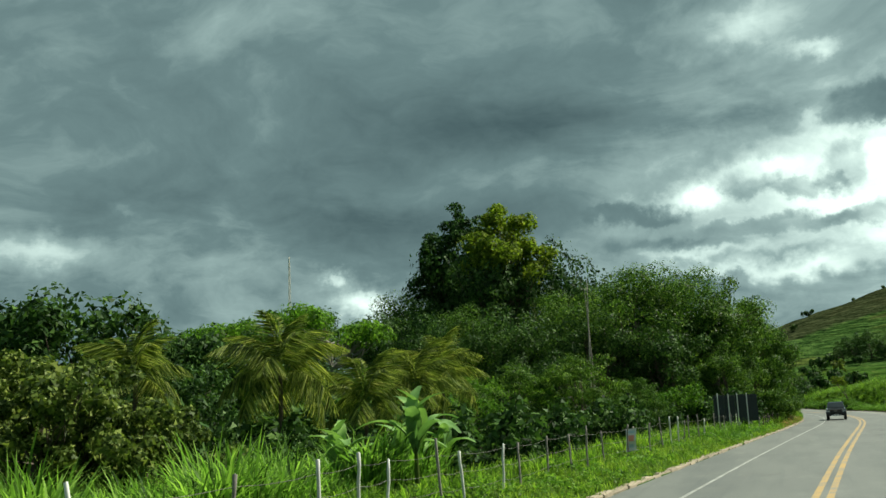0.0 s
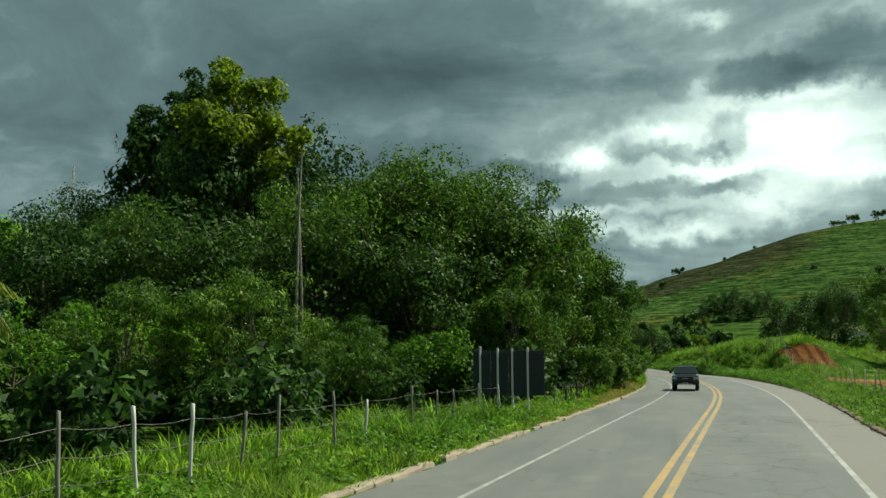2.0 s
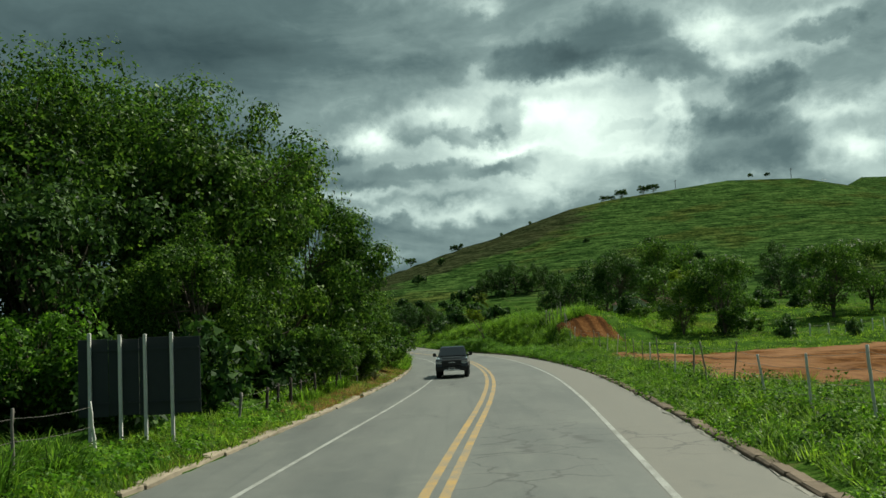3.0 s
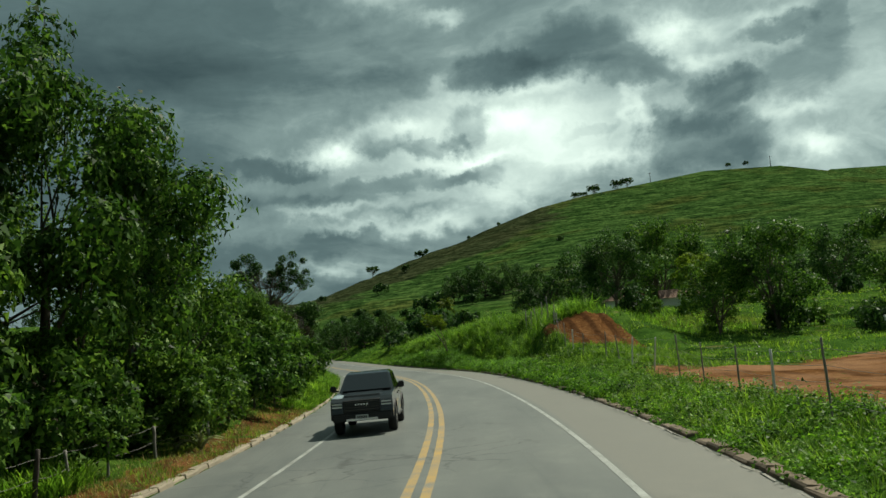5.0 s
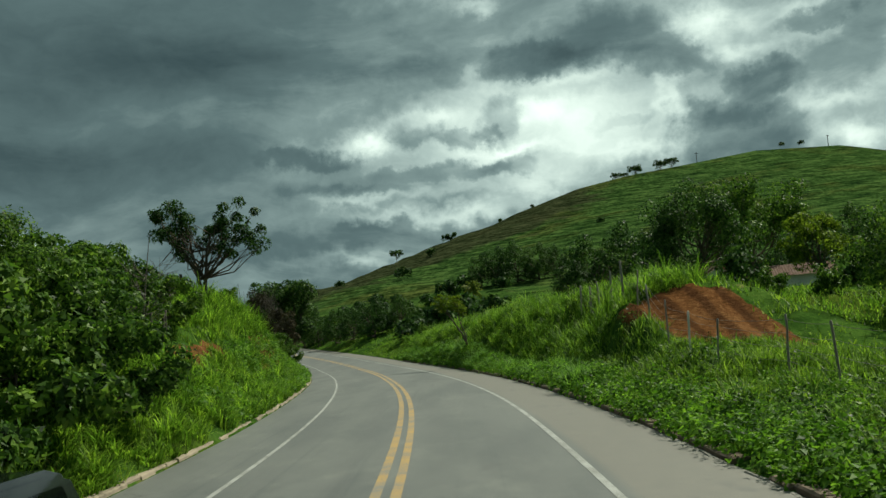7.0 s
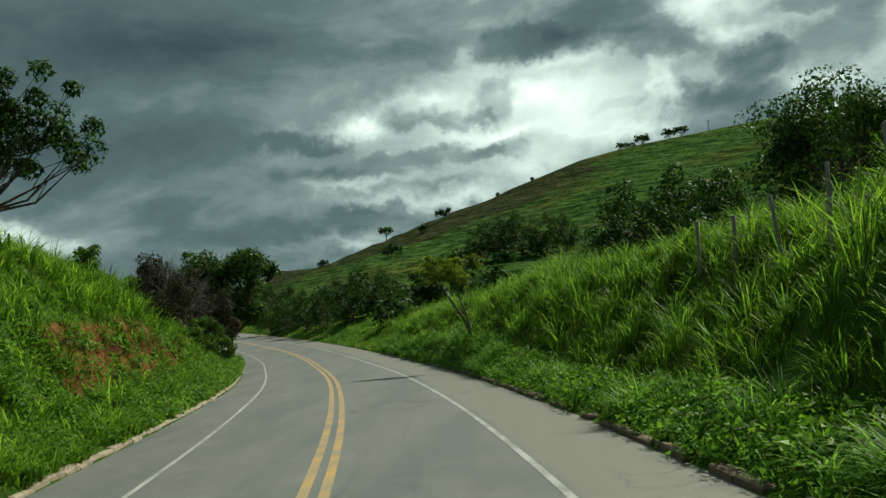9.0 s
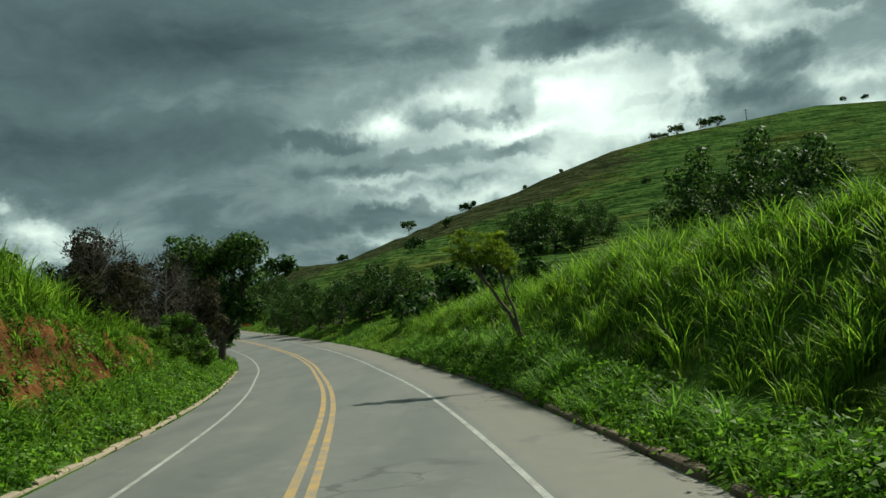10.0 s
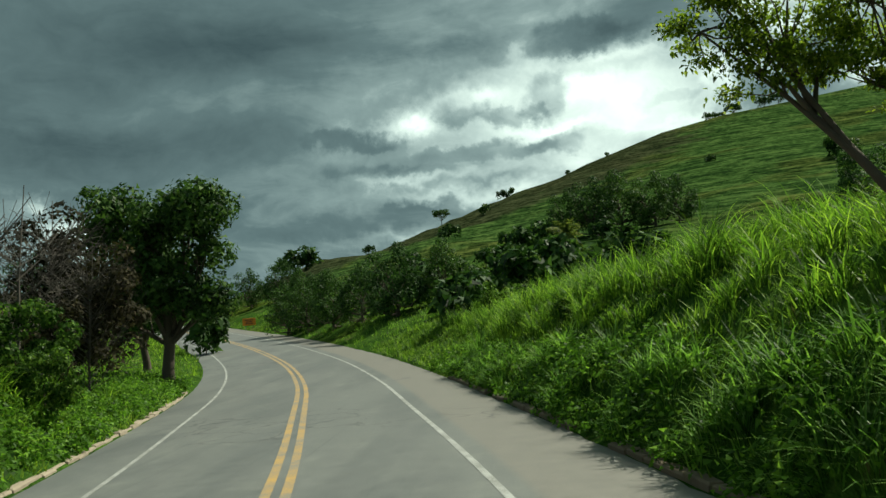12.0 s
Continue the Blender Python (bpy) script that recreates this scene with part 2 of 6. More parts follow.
CONCRETE = plain("kerb_concrete", (0.27, 0.225, 0.165), 0.92, 9.0, 0.30, bump=0.8)
CONCRETE_PALE = plain("worn_gutter", (0.235, 0.222, 0.195), 0.9, 14.0, 0.45, bump=0.5)
CONCRETE_DIRTY = plain("dirty_concrete", (0.145, 0.108, 0.076), 0.95, 7.0, 0.45, bump=0.9)


def asphalt(n):
    at = n.add("ShaderNodeTexCoord").outputs["Object"]
    uv = n.add("ShaderNodeAttribute")
    uv.attribute_name = "lane"
    lane = uv.outputs["Fac"]
    grit = n.noise(at, 55.0, 5.0, 0.7)
    mid = n.noise(at, 2.2, 6.0, 0.6)
    wide = n.noise(n.vec("MULTIPLY", at, (0.5, 0.09, 1.0)), 0.9, 5.0)
    col = n.ramp(n.math("ADD", n.math("MULTIPLY", grit, 0.45), n.math("MULTIPLY", mid, 0.55)),
                 [(0.28, (0.088, 0.095, 0.090)), (0.50, (0.117, 0.125, 0.118)), (0.72, (0.152, 0.160, 0.150))])
    col = n.mix(n.step(wide, 0.40, 0.66), col, n.mix(1.0, col, (0.76, 0.78, 0.80), "MULTIPLY"))
    blotch = n.noise(n.vec("MULTIPLY", at, (1.0, 0.5, 1.0)), 0.55, 6.0, 0.68)
    col = n.mix(n.step(blotch, 0.52, 0.66), col, n.mix(1.0, col, (1.16, 1.15, 1.12), "MULTIPLY"))
    streak = n.noise(n.vec("MULTIPLY", at, (3.2, 0.05, 1.0)), 1.0, 5.0, 0.6)
    col = n.mix(n.math("MULTIPLY", n.step(streak, 0.55, 0.70), 0.6), col, n.mix(1.0, col, (0.78, 0.80, 0.82), "MULTIPLY"))
    tar = n.noise(n.vec("MULTIPLY", at, (1.0, 0.35, 1.0)), 0.8, 7.0, 0.72)
    col = n.mix(n.math("MULTIPLY", n.step(tar, 0.66, 0.70), 0.7), col, (0.055, 0.058, 0.058))
    # the far shoulder is paved in a paler, browner mix
    side = n.step(lane, 3.85, 4.15)
    sand = n.ramp(n.math("ADD", n.math("MULTIPLY", grit, 0.5), n.math("MULTIPLY", mid, 0.5)),
                  [(0.28, (0.110, 0.105, 0.092)), (0.72, (0.186, 0.176, 0.152))])
    col = n.mix(n.math("MULTIPLY", side, 0.85), col, sand)
    # oil-darkened wheel tracks and crack-sealing
    track = n.math("ABSOLUTE", n.math("SUBTRACT", n.math("ABSOLUTE", n.math("SUBTRACT", n.math("ABSOLUTE", lane), 1.85)), 0.85))
    col = n.mix(n.math("MULTIPLY", n.step(track, 0.45, 0.05), n.math("MULTIPLY", wide, 0.45)), col, (0.098, 0.103, 0.10))
    crack = n.add("ShaderNodeTexVoronoi", Vector=n.vec("ADD", at, n.vec("MULTIPLY", n.add("ShaderNodeTexNoise", Vector=at, Scale=1.4, Detail=4.0).outputs["Color"], (1.2, 1.2, 0.0))), Scale=0.55)
    crack.feature = "DISTANCE_TO_EDGE"
    worn = n.step(n.noise(at, 0.075, 2.0), 0.57, 0.66)
    along = n.add("ShaderNodeSeparateXYZ", Vector=at).outputs["Y"]
    tired = n.math("MULTIPLY", n.math("MULTIPLY", n.step(along, 50.0, 60.0), n.step(along, 92.0, 76.0)), n.math("MULTIPLY", n.step(lane, 0.3, 0.8), n.step(lane, 3.6, 3.0)))
    worn = n.math("MAXIMUM", worn, tired)
    line = n.math("MULTIPLY", n.step(crack.outputs["Distance"], 0.035, 0.0), worn)
    col = n.mix(n.math("MULTIPLY", line, 0.75), col, (0.045, 0.045, 0.045))
    patch = n.math("MULTIPLY", n.step(n.noise(n.vec("MULTIPLY", at, (1.0, 0.45, 1.0)), 0.42, 6.0, 0.62), 0.62, 0.68), 0.5)
    col = n.mix(patch, col, (0.085, 0.088, 0.086))
    bump = n.math("SUBTRACT", n.math("ADD", n.math("MULTIPLY", grit, 0.6), n.math("MULTIPLY", mid, 0.3)), line)
    return surface(n, col, n.math("MULTIPLY_ADD", mid, 0.25, 0.55), bump, 0.35, 0.012, spec=0.35)


def road_paint(base):
    def build(n):
        at = n.add("ShaderNodeTexCoord").outputs["Object"]
        wear = n.math("ADD", n.math("MULTIPLY", n.noise(at, 24.0, 6.0, 0.7), 0.6), n.math("MULTIPLY", n.noise(at, 1.1, 4.0), 0.5))
        col = n.mix(n.step(wear, 0.42, 0.70), base, (0.165, 0.168, 0.155))
        return surface(n, col, 0.65, wear, 0.2, 0.005)
    return build


ASPHALT = material("old_asphalt", asphalt)
PAINT_YELLOW = material("yellow_road_paint", road_paint((0.40, 0.255, 0.075)))
PAINT_WHITE = material("white_road_paint", road_paint((0.35, 0.36, 0.345)))


def ground_cover(n):
    at = n.add("ShaderNodeTexCoord").outputs["Object"]
    soil = n.add("ShaderNodeAttribute")
    soil.attribute_name = "soil"
    high = n.add("ShaderNodeSeparateXYZ", Vector=at).outputs["Z"]
    fine = n.noise(at, 5.0, 7.0, 0.65)
    mid = n.noise(at, 0.35, 5.0, 0.6)
    wide = n.noise(at, 0.035, 4.0, 0.55)
    tuft = n.noise(n.vec("MULTIPLY", at, (0.35, 0.35, 3.0)), 0.55, 6.0, 0.7, 0.6)
    green = n.ramp(n.math("ADD", n.math("MULTIPLY", fine, 0.35), n.math("ADD", n.math("MULTIPLY", mid, 0.35), n.math("MULTIPLY", tuft, 0.3))),
                   [(0.36, (0.013, 0.034, 0.007)), (0.47, (0.031, 0.070, 0.012)), (0.56, (0.058, 0.112, 0.019)), (0.68, (0.115, 0.160, 0.040))])
    green = n.mix(n.step(wide, 0.52, 0.66), green, n.mix(1.0, green, (1.3, 0.95, 0.8), "MULTIPLY"))
    shelf_shade = n.noise(n.vec("MULTIPLY", at, (0.11, 0.07, 2.1)), 1.0, 8.0, 0.68, 0.5)
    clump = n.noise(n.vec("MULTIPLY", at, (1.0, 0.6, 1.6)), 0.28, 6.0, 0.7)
    rough = n.math("ADD", n.math("MULTIPLY", shelf_shade, 0.56), n.math("ADD", n.math("MULTIPLY", clump, 0.22), n.math("MULTIPLY", n.noise(n.vec("MULTIPLY", at, (1.0, 0.5, 2.0)), 0.9, 5.0, 0.7), 0.30)))
    # dark stops: tussocks, plus shade painted between the hill's shelves
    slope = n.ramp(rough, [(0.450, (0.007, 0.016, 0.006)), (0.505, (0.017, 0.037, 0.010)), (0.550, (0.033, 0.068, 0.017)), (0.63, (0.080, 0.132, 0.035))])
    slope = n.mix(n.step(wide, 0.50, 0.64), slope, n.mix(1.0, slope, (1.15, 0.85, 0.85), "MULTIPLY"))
    heath = n.add("ShaderNodeAttribute")
    heath.attribute_name = "heath"
    dark = n.ramp(rough, [(0.46, (0.007, 0.010, 0.005)), (0.54, (0.026, 0.030, 0.015)), (0.66, (0.072, 0.074, 0.040))])
    slope = n.mix(n.math("MULTIPLY", n.step(n.math("ADD", heath.outputs["Fac"], n.math("MULTIPLY", n.math("SUBTRACT", n.noise(at, 0.06, 5.0, 0.65), 0.5), 1.6)), 0.35, 0.65), 0.85), slope, dark)
    scrub = n.noise(at, 0.16, 6.0, 0.65)
    green = n.mix(n.step(scrub, 0.50, 0.62), green, n.mix(1.0, green, (0.50, 0.52, 0.55), "MULTIPLY"))
    green = n.mix(n.math("MULTIPLY", n.step(n.noise(at, 0.5, 5.0, 0.7), 0.58, 0.68), 0.6), green, (0.16, 0.145, 0.06))
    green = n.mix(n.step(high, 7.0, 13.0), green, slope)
    red = n.ramp(n.math("ADD", n.math("MULTIPLY", fine, 0.6), n.math("MULTIPLY", mid, 0.4)),
                 [(0.30, (0.030, 0.014, 0.006)), (0.50, (0.120, 0.054, 0.021)), (0.70, (0.230, 0.122, 0.056))])
    xyz = n.add("ShaderNodeSeparateXYZ", Vector=at)
    rows = n.math("SINE", n.math("MULTIPLY_ADD", n.math("MULTIPLY_ADD", xyz.outputs["Y"], 0.10, xyz.outputs["X"]), 5.2, n.math("MULTIPLY", n.noise(at, 0.55, 5.0, 0.6), 3.0)))
    # dark bands paint in the shade that lies in the plough furrows
    red = n.mix(n.math("MULTIPLY", n.step(rows, 0.15, 0.85), 0.55), red, (0.030, 0.014, 0.009))
    field = n.add("ShaderNodeAttribute")
    field.attribute_name = "parched"
    dry = n.math("MULTIPLY", field.outputs["Fac"], n.step(n.noise(at, 0.22, 5.0, 0.6), 0.36, 0.60))
    red = n.mix(n.math("MULTIPLY", dry, 0.55), red, (0.30, 0.170, 0.098))
    bare = n.step(n.math("ADD", soil.outputs["Fac"], n.math("MULTIPLY", n.math("SUBTRACT", n.noise(at, 0.9, 5.0, 0.65), 0.5), 1.1)), 0.42, 0.58)
    col = n.mix(bare, green, red)
    bump = n.math("ADD", n.math("MULTIPLY", fine, 0.35), n.math("MULTIPLY", tuft, 0.9))
    return surface(n, col, 1.0, bump, 0.9, 0.25, spec=0.0)


GROUND = material("grass_and_red_soil", ground_cover)


# ---- plan: the road's line and the lie of the land ----
def smooth_table(keys, values):
    """A smooth curve through a short table."""
    keys, values = np.array(keys, float), np.array(values, float)
    slopes = np.gradient(values, keys)

    def curve(q):
        q = np.clip(np.asarray(q, float), keys[0], keys[-1])
        i = np.clip(np.searchsorted(keys, q) - 1, 0, len(keys) - 2)
        w = keys[i + 1] - keys[i]
        s = (q - keys[i]) / w
        return ((2 * s**3 - 3 * s**2 + 1) * values[i] + (s**3 - 2 * s**2 + s) * w * slopes[i]
                + (-2 * s**3 + 3 * s**2) * values[i + 1] + (s**3 - s**2) * w * slopes[i + 1])
    return curve


centre = smooth_table([-90, -50, 0, 27, 45, 62, 78, 92, 105, 118, 132, 147, 160, 175, 186, 197, 210, 224, 240, 255, 275, 290, 305, 325, 360, 420, 600, 3000],
                      [-7.5, -4.9, -1.6, 0.2, 1.4, 2.65, 3.85, 4.9, 5.65, 6.05, 6.0, 5.4, 4.45, 2.95, 1.6, -0.1, -2.5, -5.3, -9.4, -14.3, -22, -28.3, -35, -44, -59, -84, -120, -120])


climb = smooth_table([-90, 150, 212, 228, 250, 275, 300, 340, 420, 3000], [0, 0, 0, 0.2, 0.85, 1.9, 3.0, 4.8, 7, 7])


def lean(y):
    return np.sqrt(1 + ((centre(np.asarray(y, float) + 0.5) - centre(np.asarray(y, float) - 0.5))) ** 2)


def road_xy(y, u):
    """The place u metres to the right of the centre line."""
    return centre(y) + u * lean(y)


def off_road(x, y):
    return (x - centre(y)) / lean(y)


LEFT_EDGE, RIGHT_EDGE = -5.55, 6.15
LEFT_D = [0, 1, 2, 3, 4.5, 6, 9, 14, 25, 60]
LEFT_Y = [-90, 62, 78, 110, 126, 140, 157, 169, 181, 200, 215, 260]
LEFT_Z = [[0.08, .22, .38, .45, .40, .15, -.6, -1.1, -1.2, -1], [0.08, .22, .38, .42, .38, .15, -.5, -1, -1, -.8],
          [0.08, .16, .22, .28, .30, .2, -.2, -.4, -.3, 0], [0.08, .18, .25, .3, .4, .5, .7, .9, 1, 1.2],
          [0.08, .35, .8, 1.3, 1.9, 2.3, 2.7, 3.2, 3.6, 4], [0.08, .9, 2.2, 2.9, 3.2, 3.5, 4, 4.6, 5.2, 5.5],
          [0.08, .4, 1.0, 2.9, 4.6, 5.2, 5.6, 6.2, 6.8, 7], [0.08, .45, 1.1, 3.4, 5.6, 6.3, 6.6, 6.8, 7, 7],
          [0.08, .5, 1.2, 3.6, 5.4, 5.9, 6.1, 6.2, 6.5, 7],
          [0.08, .6, 1.5, 2.9, 3.4, 3.6, 3.8, 3.9, 4.0, 4.2], [0.08, .4, .7, .9, 1.0, 1.1, 1.2, 1.3, 1.5, 2], [0.08, .2, .3, .3, .4, .4, .5, .6, .8, 1]]
RIGHT_D = [0, 0.35, 1, 2, 2.6, 3.6, 6, 9, 14, 25, 60, 120]
RIGHT_Y = [-90, 110, 128, 139, 144.3, 150.6, 155, 161, 170, 180, 188, 207, 224, 240, 300]
RIGHT_Z = [[0, .12, .3, .4, .45, .42, .4, .4, .4, .5, 1], [0, .12, .3, .4, .48, .45, .4, .4, .4, .5, 1], [0, .2, .45, .55, .65, .65, .5, .5, .6, .8, 1.5],
           [0, .35, .7, 1.0, 1.4, 1.2, .8, .8, 1, 1.5, 2], [0, .4, .8, 1.2, 1.9, 1.75, 1.4, .9, 1, 1.5, 2], [0, .4, .8, 1.2, 3.4, 4.1, 3.9, 1.5, 1.4, 2, 3], [0, .4, .8, 1.1, 2.8, 4.2, 4.2, 1.9, 1.7, 2.2, 3],
           [0, .3, .5, .7, 1.5, 4.2, 4.2, 3.0, 2.6, 3.0, 4], [0, .3, .5, .7, 1.4, 4.3, 4.4, 4.0, 3.7, 4.0, 5], [0, .6, 1.2, 1.8, 3.1, 4.3, 4.3, 4.2, 4.1, 4.4, 6], [0, 1.3, 2.3, 2.8, 3.6, 4.1, 4.3, 4.3, 4.3, 4.6, 6],
           [0, 1.0, 1.8, 2.2, 3.1, 3.6, 3.8, 3.9, 4.1, 5, 6], [0, .6, 1.2, 1.5, 2.3, 3.0, 3.2, 3.5, 4, 5, 6], [0, .3, .6, .9, 1.5, 2.2, 2.6, 3, 4, 5, 6], [0, .2, .4, .6, .8, 1, 1.4, 2, 3, 4, 6]]
RIGHT_Z = [[0.0, min(0.14, 0.35 * row[1])] + row[1:] for row in RIGHT_Z]
ridge_line = smooth_table([-900, -300, -150, -57, -37, -14, 9.5, 33, 56, 79, 102, 126, 158, 180, 207, 240, 320, 480, 900],
                          [10, 13, 17, 24.5, 28, 34.5, 41.5, 48.4, 56, 61, 64, 66.4, 69.5, 66.5, 61, 56, 48, 38, 20])


def table2(rows, ys, ds, y, d):
    rows = np.array(rows, float)
    cols = np.stack([np.interp(y, ys, rows[:, k]) for k in range(len(ds))], -1)
    i = np.clip(np.searchsorted(ds, d) - 1, 0, len(ds) - 2)
    lo, hi = np.take_along_axis(cols, i[..., None], -1)[..., 0], np.take_along_axis(cols, i[..., None] + 1, -1)[..., 0]
    s = np.clip((d - np.array(ds)[i]) / (np.array(ds)[i + 1] - np.array(ds)[i]), 0, 1)
    return lo + (hi - lo) * s


def wavy(x, y, size, seed=0.0):
    """A cheap, smooth, uneven field between about -1 and 1."""
    a, b = x / size, y / size
    return (np.sin(a * 1.7 + 1.3 * np.sin(b * 1.1 + seed) + seed * 2.1) + np.sin(b * 1.9 + 1.7 * np.sin(a * 0.8 + seed * 1.7))
            + 0.6 * np.sin(a * 3.7 + b * 2.9 + seed) + 0.5 * np.sin(a * 5.1 - b * 4.3 + seed * 3)) / 3.1


def height(x, y):
    """The ground's height anywhere."""
    x, y = np.atleast_1d(np.asarray(x, float)), np.atleast_1d(np.asarray(y, float))
    u = off_road(x, y)
    left, right = np.maximum(LEFT_EDGE - u, 0), np.maximum(u - RIGHT_EDGE, 0)
    z = np.where(u < 0, table2(LEFT_Z, LEFT_Y, LEFT_D, y, left), table2(RIGHT_Z, RIGHT_Y, RIGHT_D, y, right))
    z = np.where((u > LEFT_EDGE) & (u < RIGHT_EDGE), -0.06, z)
    away = np.maximum(left, right)
    z = z + np.clip(away / 4, 0, 1) * (0.10 * wavy(x, y, 1.7, 1.0) + 0.16 * wavy(x, y, 5.0, 2.0))
    rise = np.clip((y - 238) / (500 - 238), 0, 1) ** 1.3 * np.clip(away / 40, 0, 1)
    fall = 1 - 0.45 * np.clip((y - 500) / 350, 0, 1)
    hill = np.maximum(0.985 * ridge_line(x + 3 * wavy(x, y, 40, 3)) - 4.5, 0) * rise * fall
    hill = hill + np.clip(hill / 12, 0, 1) * (0.7 * wavy(x, y, 22, 5) + 0.35 * np.sin(hill * 2.4 + 3 * wavy(x, y, 14, 4)))
    z = z - np.where((x > 15.4) & (x < 20.6) & (y > 143.6) & (y < 151.2), 0.26 * np.abs(np.sin((x + 0.10 * y) * 2.1 + 0.5 * wavy(x, y, 3.0, 9.0))) ** 0.7, 0)
    far = 158 * np.exp(-(((x - 560) / 190) ** 2 + ((y - 1250) / 160) ** 2))
    return z + climb(y) * np.clip(1 - (away - 8) / 45, 0, 1) + hill + far


def soil(x, y):
    """Where the red earth lies bare: the field, the ploughed ramp, the cut banks, the broken verge."""
    u = off_road(x, y)
    edge = 1.2 * wavy(x, y, 3.0, 7.0) + 1.6 * wavy(x, y, 9.0, 4.0)
    def box(a, lo, hi, soft):
        return np.clip((a - lo) / soft + 0.5, 0, 1) * np.clip((hi - a) / soft + 0.5, 0, 1)
    field = box(u + 0.4 * edge, 8.9, 56, 1.6) * box(y + edge * 2, 86, 127, 5) * 0.72
    ramp = box(x + 0.12 * edge + 0.25 * (y - 147), 15.5, 19.9, 0.6) * box(y + 0.2 * edge, 143.6, 151.0, 1.2) * 1.0
    cut = box(-u, 7.5, 8.9, 0.6) * np.clip(box(y, 142, 158, 6) * 0.72 + box(y, 164, 204, 6) * 0.60, 0, 1)
    verge = box(-u, 5.4, 7.3, 0.5) * box(y, 84, 128, 10) * 0.62
    foot = box(u, 6.0, 6.6, 0.3) * 0.3
    bank = box(u, 8.8, 10.6, 0.7) * box(y, 150, 200, 5) * 0.30
    return np.clip(np.maximum.reduce([field, ramp, cut, verge, foot, bank]), 0, 1)


def z_at(x, y):
    return float(height(x, y)[0])


# ---- mesh helpers ----
def mesh_from(name, verts, faces, mat, smooth=False):
    """verts n x 3, faces m x 3 or m x 4, as one mesh."""
    me = bpy.data.meshes.new(name)
    verts, faces = np.asarray(verts, np.float32), np.asarray(faces, np.int32)
    m, k = faces.shape
    me.vertices.add(len(verts))
    me.vertices.foreach_set("co", verts.ravel())
    me.loops.add(m * k)
    me.loops.foreach_set("vertex_index", faces.ravel())
    me.polygons.add(m)
    me.polygons.foreach_set("loop_start", np.arange(0, m * k, k, dtype=np.int32))
    me.polygons.foreach_set("use_smooth", np.full(m, smooth))
    me.update(calc_edges=True)
    me.materials.append(mat)
    return me


def child(name, me, parent, label="", m=None):
    ob = new(name, me)
    ob.parent = parent
    if m is not None:
        ob.matrix_local = m
    return tagged(ob, label)


def part(name, bm, mat, parent, label=""):
    """A bmesh as one mesh object under a thing or a part."""
    me = bpy.data.meshes.new(name)
    bm.normal_update()
    bm.to_mesh(me)
    bm.free()
    me.materials.append(mat)
    return child(name, me, parent, label)


def grid_mesh(name, xs, ys, zs, mat, smooth=True):
    """A sheet over a rows x columns grid of places."""
    r, c = xs.shape
    i = np.arange(r * c).reshape(r, c)
    faces = np.stack([i[:-1, :-1], i[:-1, 1:], i[1:, 1:], i[1:, :-1]], -1).reshape(-1, 4)
    return mesh_from(name, np.stack([xs, ys, zs], -1).reshape(-1, 3), faces, mat, smooth)


def strip(name, y0, y1, u0, u1, z, mat, course, step=1.0):
    ys = np.arange(y0, y1 + step / 2, step)
    us = np.array([u0, u1])
    yy, uu = np.meshgrid(ys, us, indexing="ij")
    return grid_mesh(name, road_xy(yy, uu + course(yy)), yy, z + climb(yy), mat)


def tubes(paths, sides=6):
    """paths: lists of (point, radius). One vert and face array of all the tapered tubes."""
    V, F, base = [], [], 0
    ang = np.linspace(0, 2 * np.pi, sides, endpoint=False)
    for path in paths:
        pts = np.array([p for p, _ in path], float)
        rad = np.array([r for _, r in path], float)
        tan = np.gradient(pts, axis=0)
        tan /= np.linalg.norm(tan, axis=1, keepdims=True) + 1e-9
        ref = np.where(np.abs(tan[:, 2:3]) > 0.9, np.array([[1.0, 0, 0]]), np.array([[0, 0, 1.0]]))
        a = np.cross(tan, ref)
        a /= np.linalg.norm(a, axis=1, keepdims=True) + 1e-9
        b = np.cross(tan, a)
        ring = pts[:, None] + rad[:, None, None] * (np.cos(ang)[None, :, None] * a[:, None] + np.sin(ang)[None, :, None] * b[:, None])
        V.append(ring.reshape(-1, 3))
        k = len(pts)
        i = base + np.arange(k * sides).reshape(k, sides)
        j = np.roll(i, -1, axis=1)
        F.append(np.stack([i[:-1], j[:-1], j[1:], i[1:]], -1).reshape(-1, 4))
        base += k * sides
    return np.concatenate(V), np.concatenate(F)


def unit(v):
    return v / (np.linalg.norm(v, axis=-1, keepdims=True) + 1e-9)


def leaves(rng, base, way, length, width, droop=0.25, face=None, simple=False):
    """Folded, pointed leaves: four corners and two triangles each; small ones a single triangle."""
    n = len(base)
    side = unit(np.cross(way, rng.normal(size=(n, 3)) if face is None else face + rng.normal(0, 0.30, (n, 3))))
    top = np.cross(side, way)
    L, W = np.asarray(length).reshape(-1, 1) * np.ones((n, 1)), np.asarray(width).reshape(-1, 1) * np.ones((n, 1))
    mid = base + way * L * 0.45
    tip = base + way * L + np.array([0, 0, -1.0]) * L * droop
    if simple:
        near = base + way * L * 0.12
        V = np.stack([near + side * W * 0.5, near - side * W * 0.5, tip], 1).reshape(-1, 3)
        return V, np.arange(3 * n).reshape(n, 3)
    fold = top * W * 0.18
    V = np.stack([base, mid + side * W / 2 + fold, tip, mid - side * W / 2 + fold], 1).reshape(-1, 3)
    i = 4 * np.arange(n)[:, None]
    F = np.concatenate([i + [0, 1, 2], i + [0, 2, 3]])
    return V, F


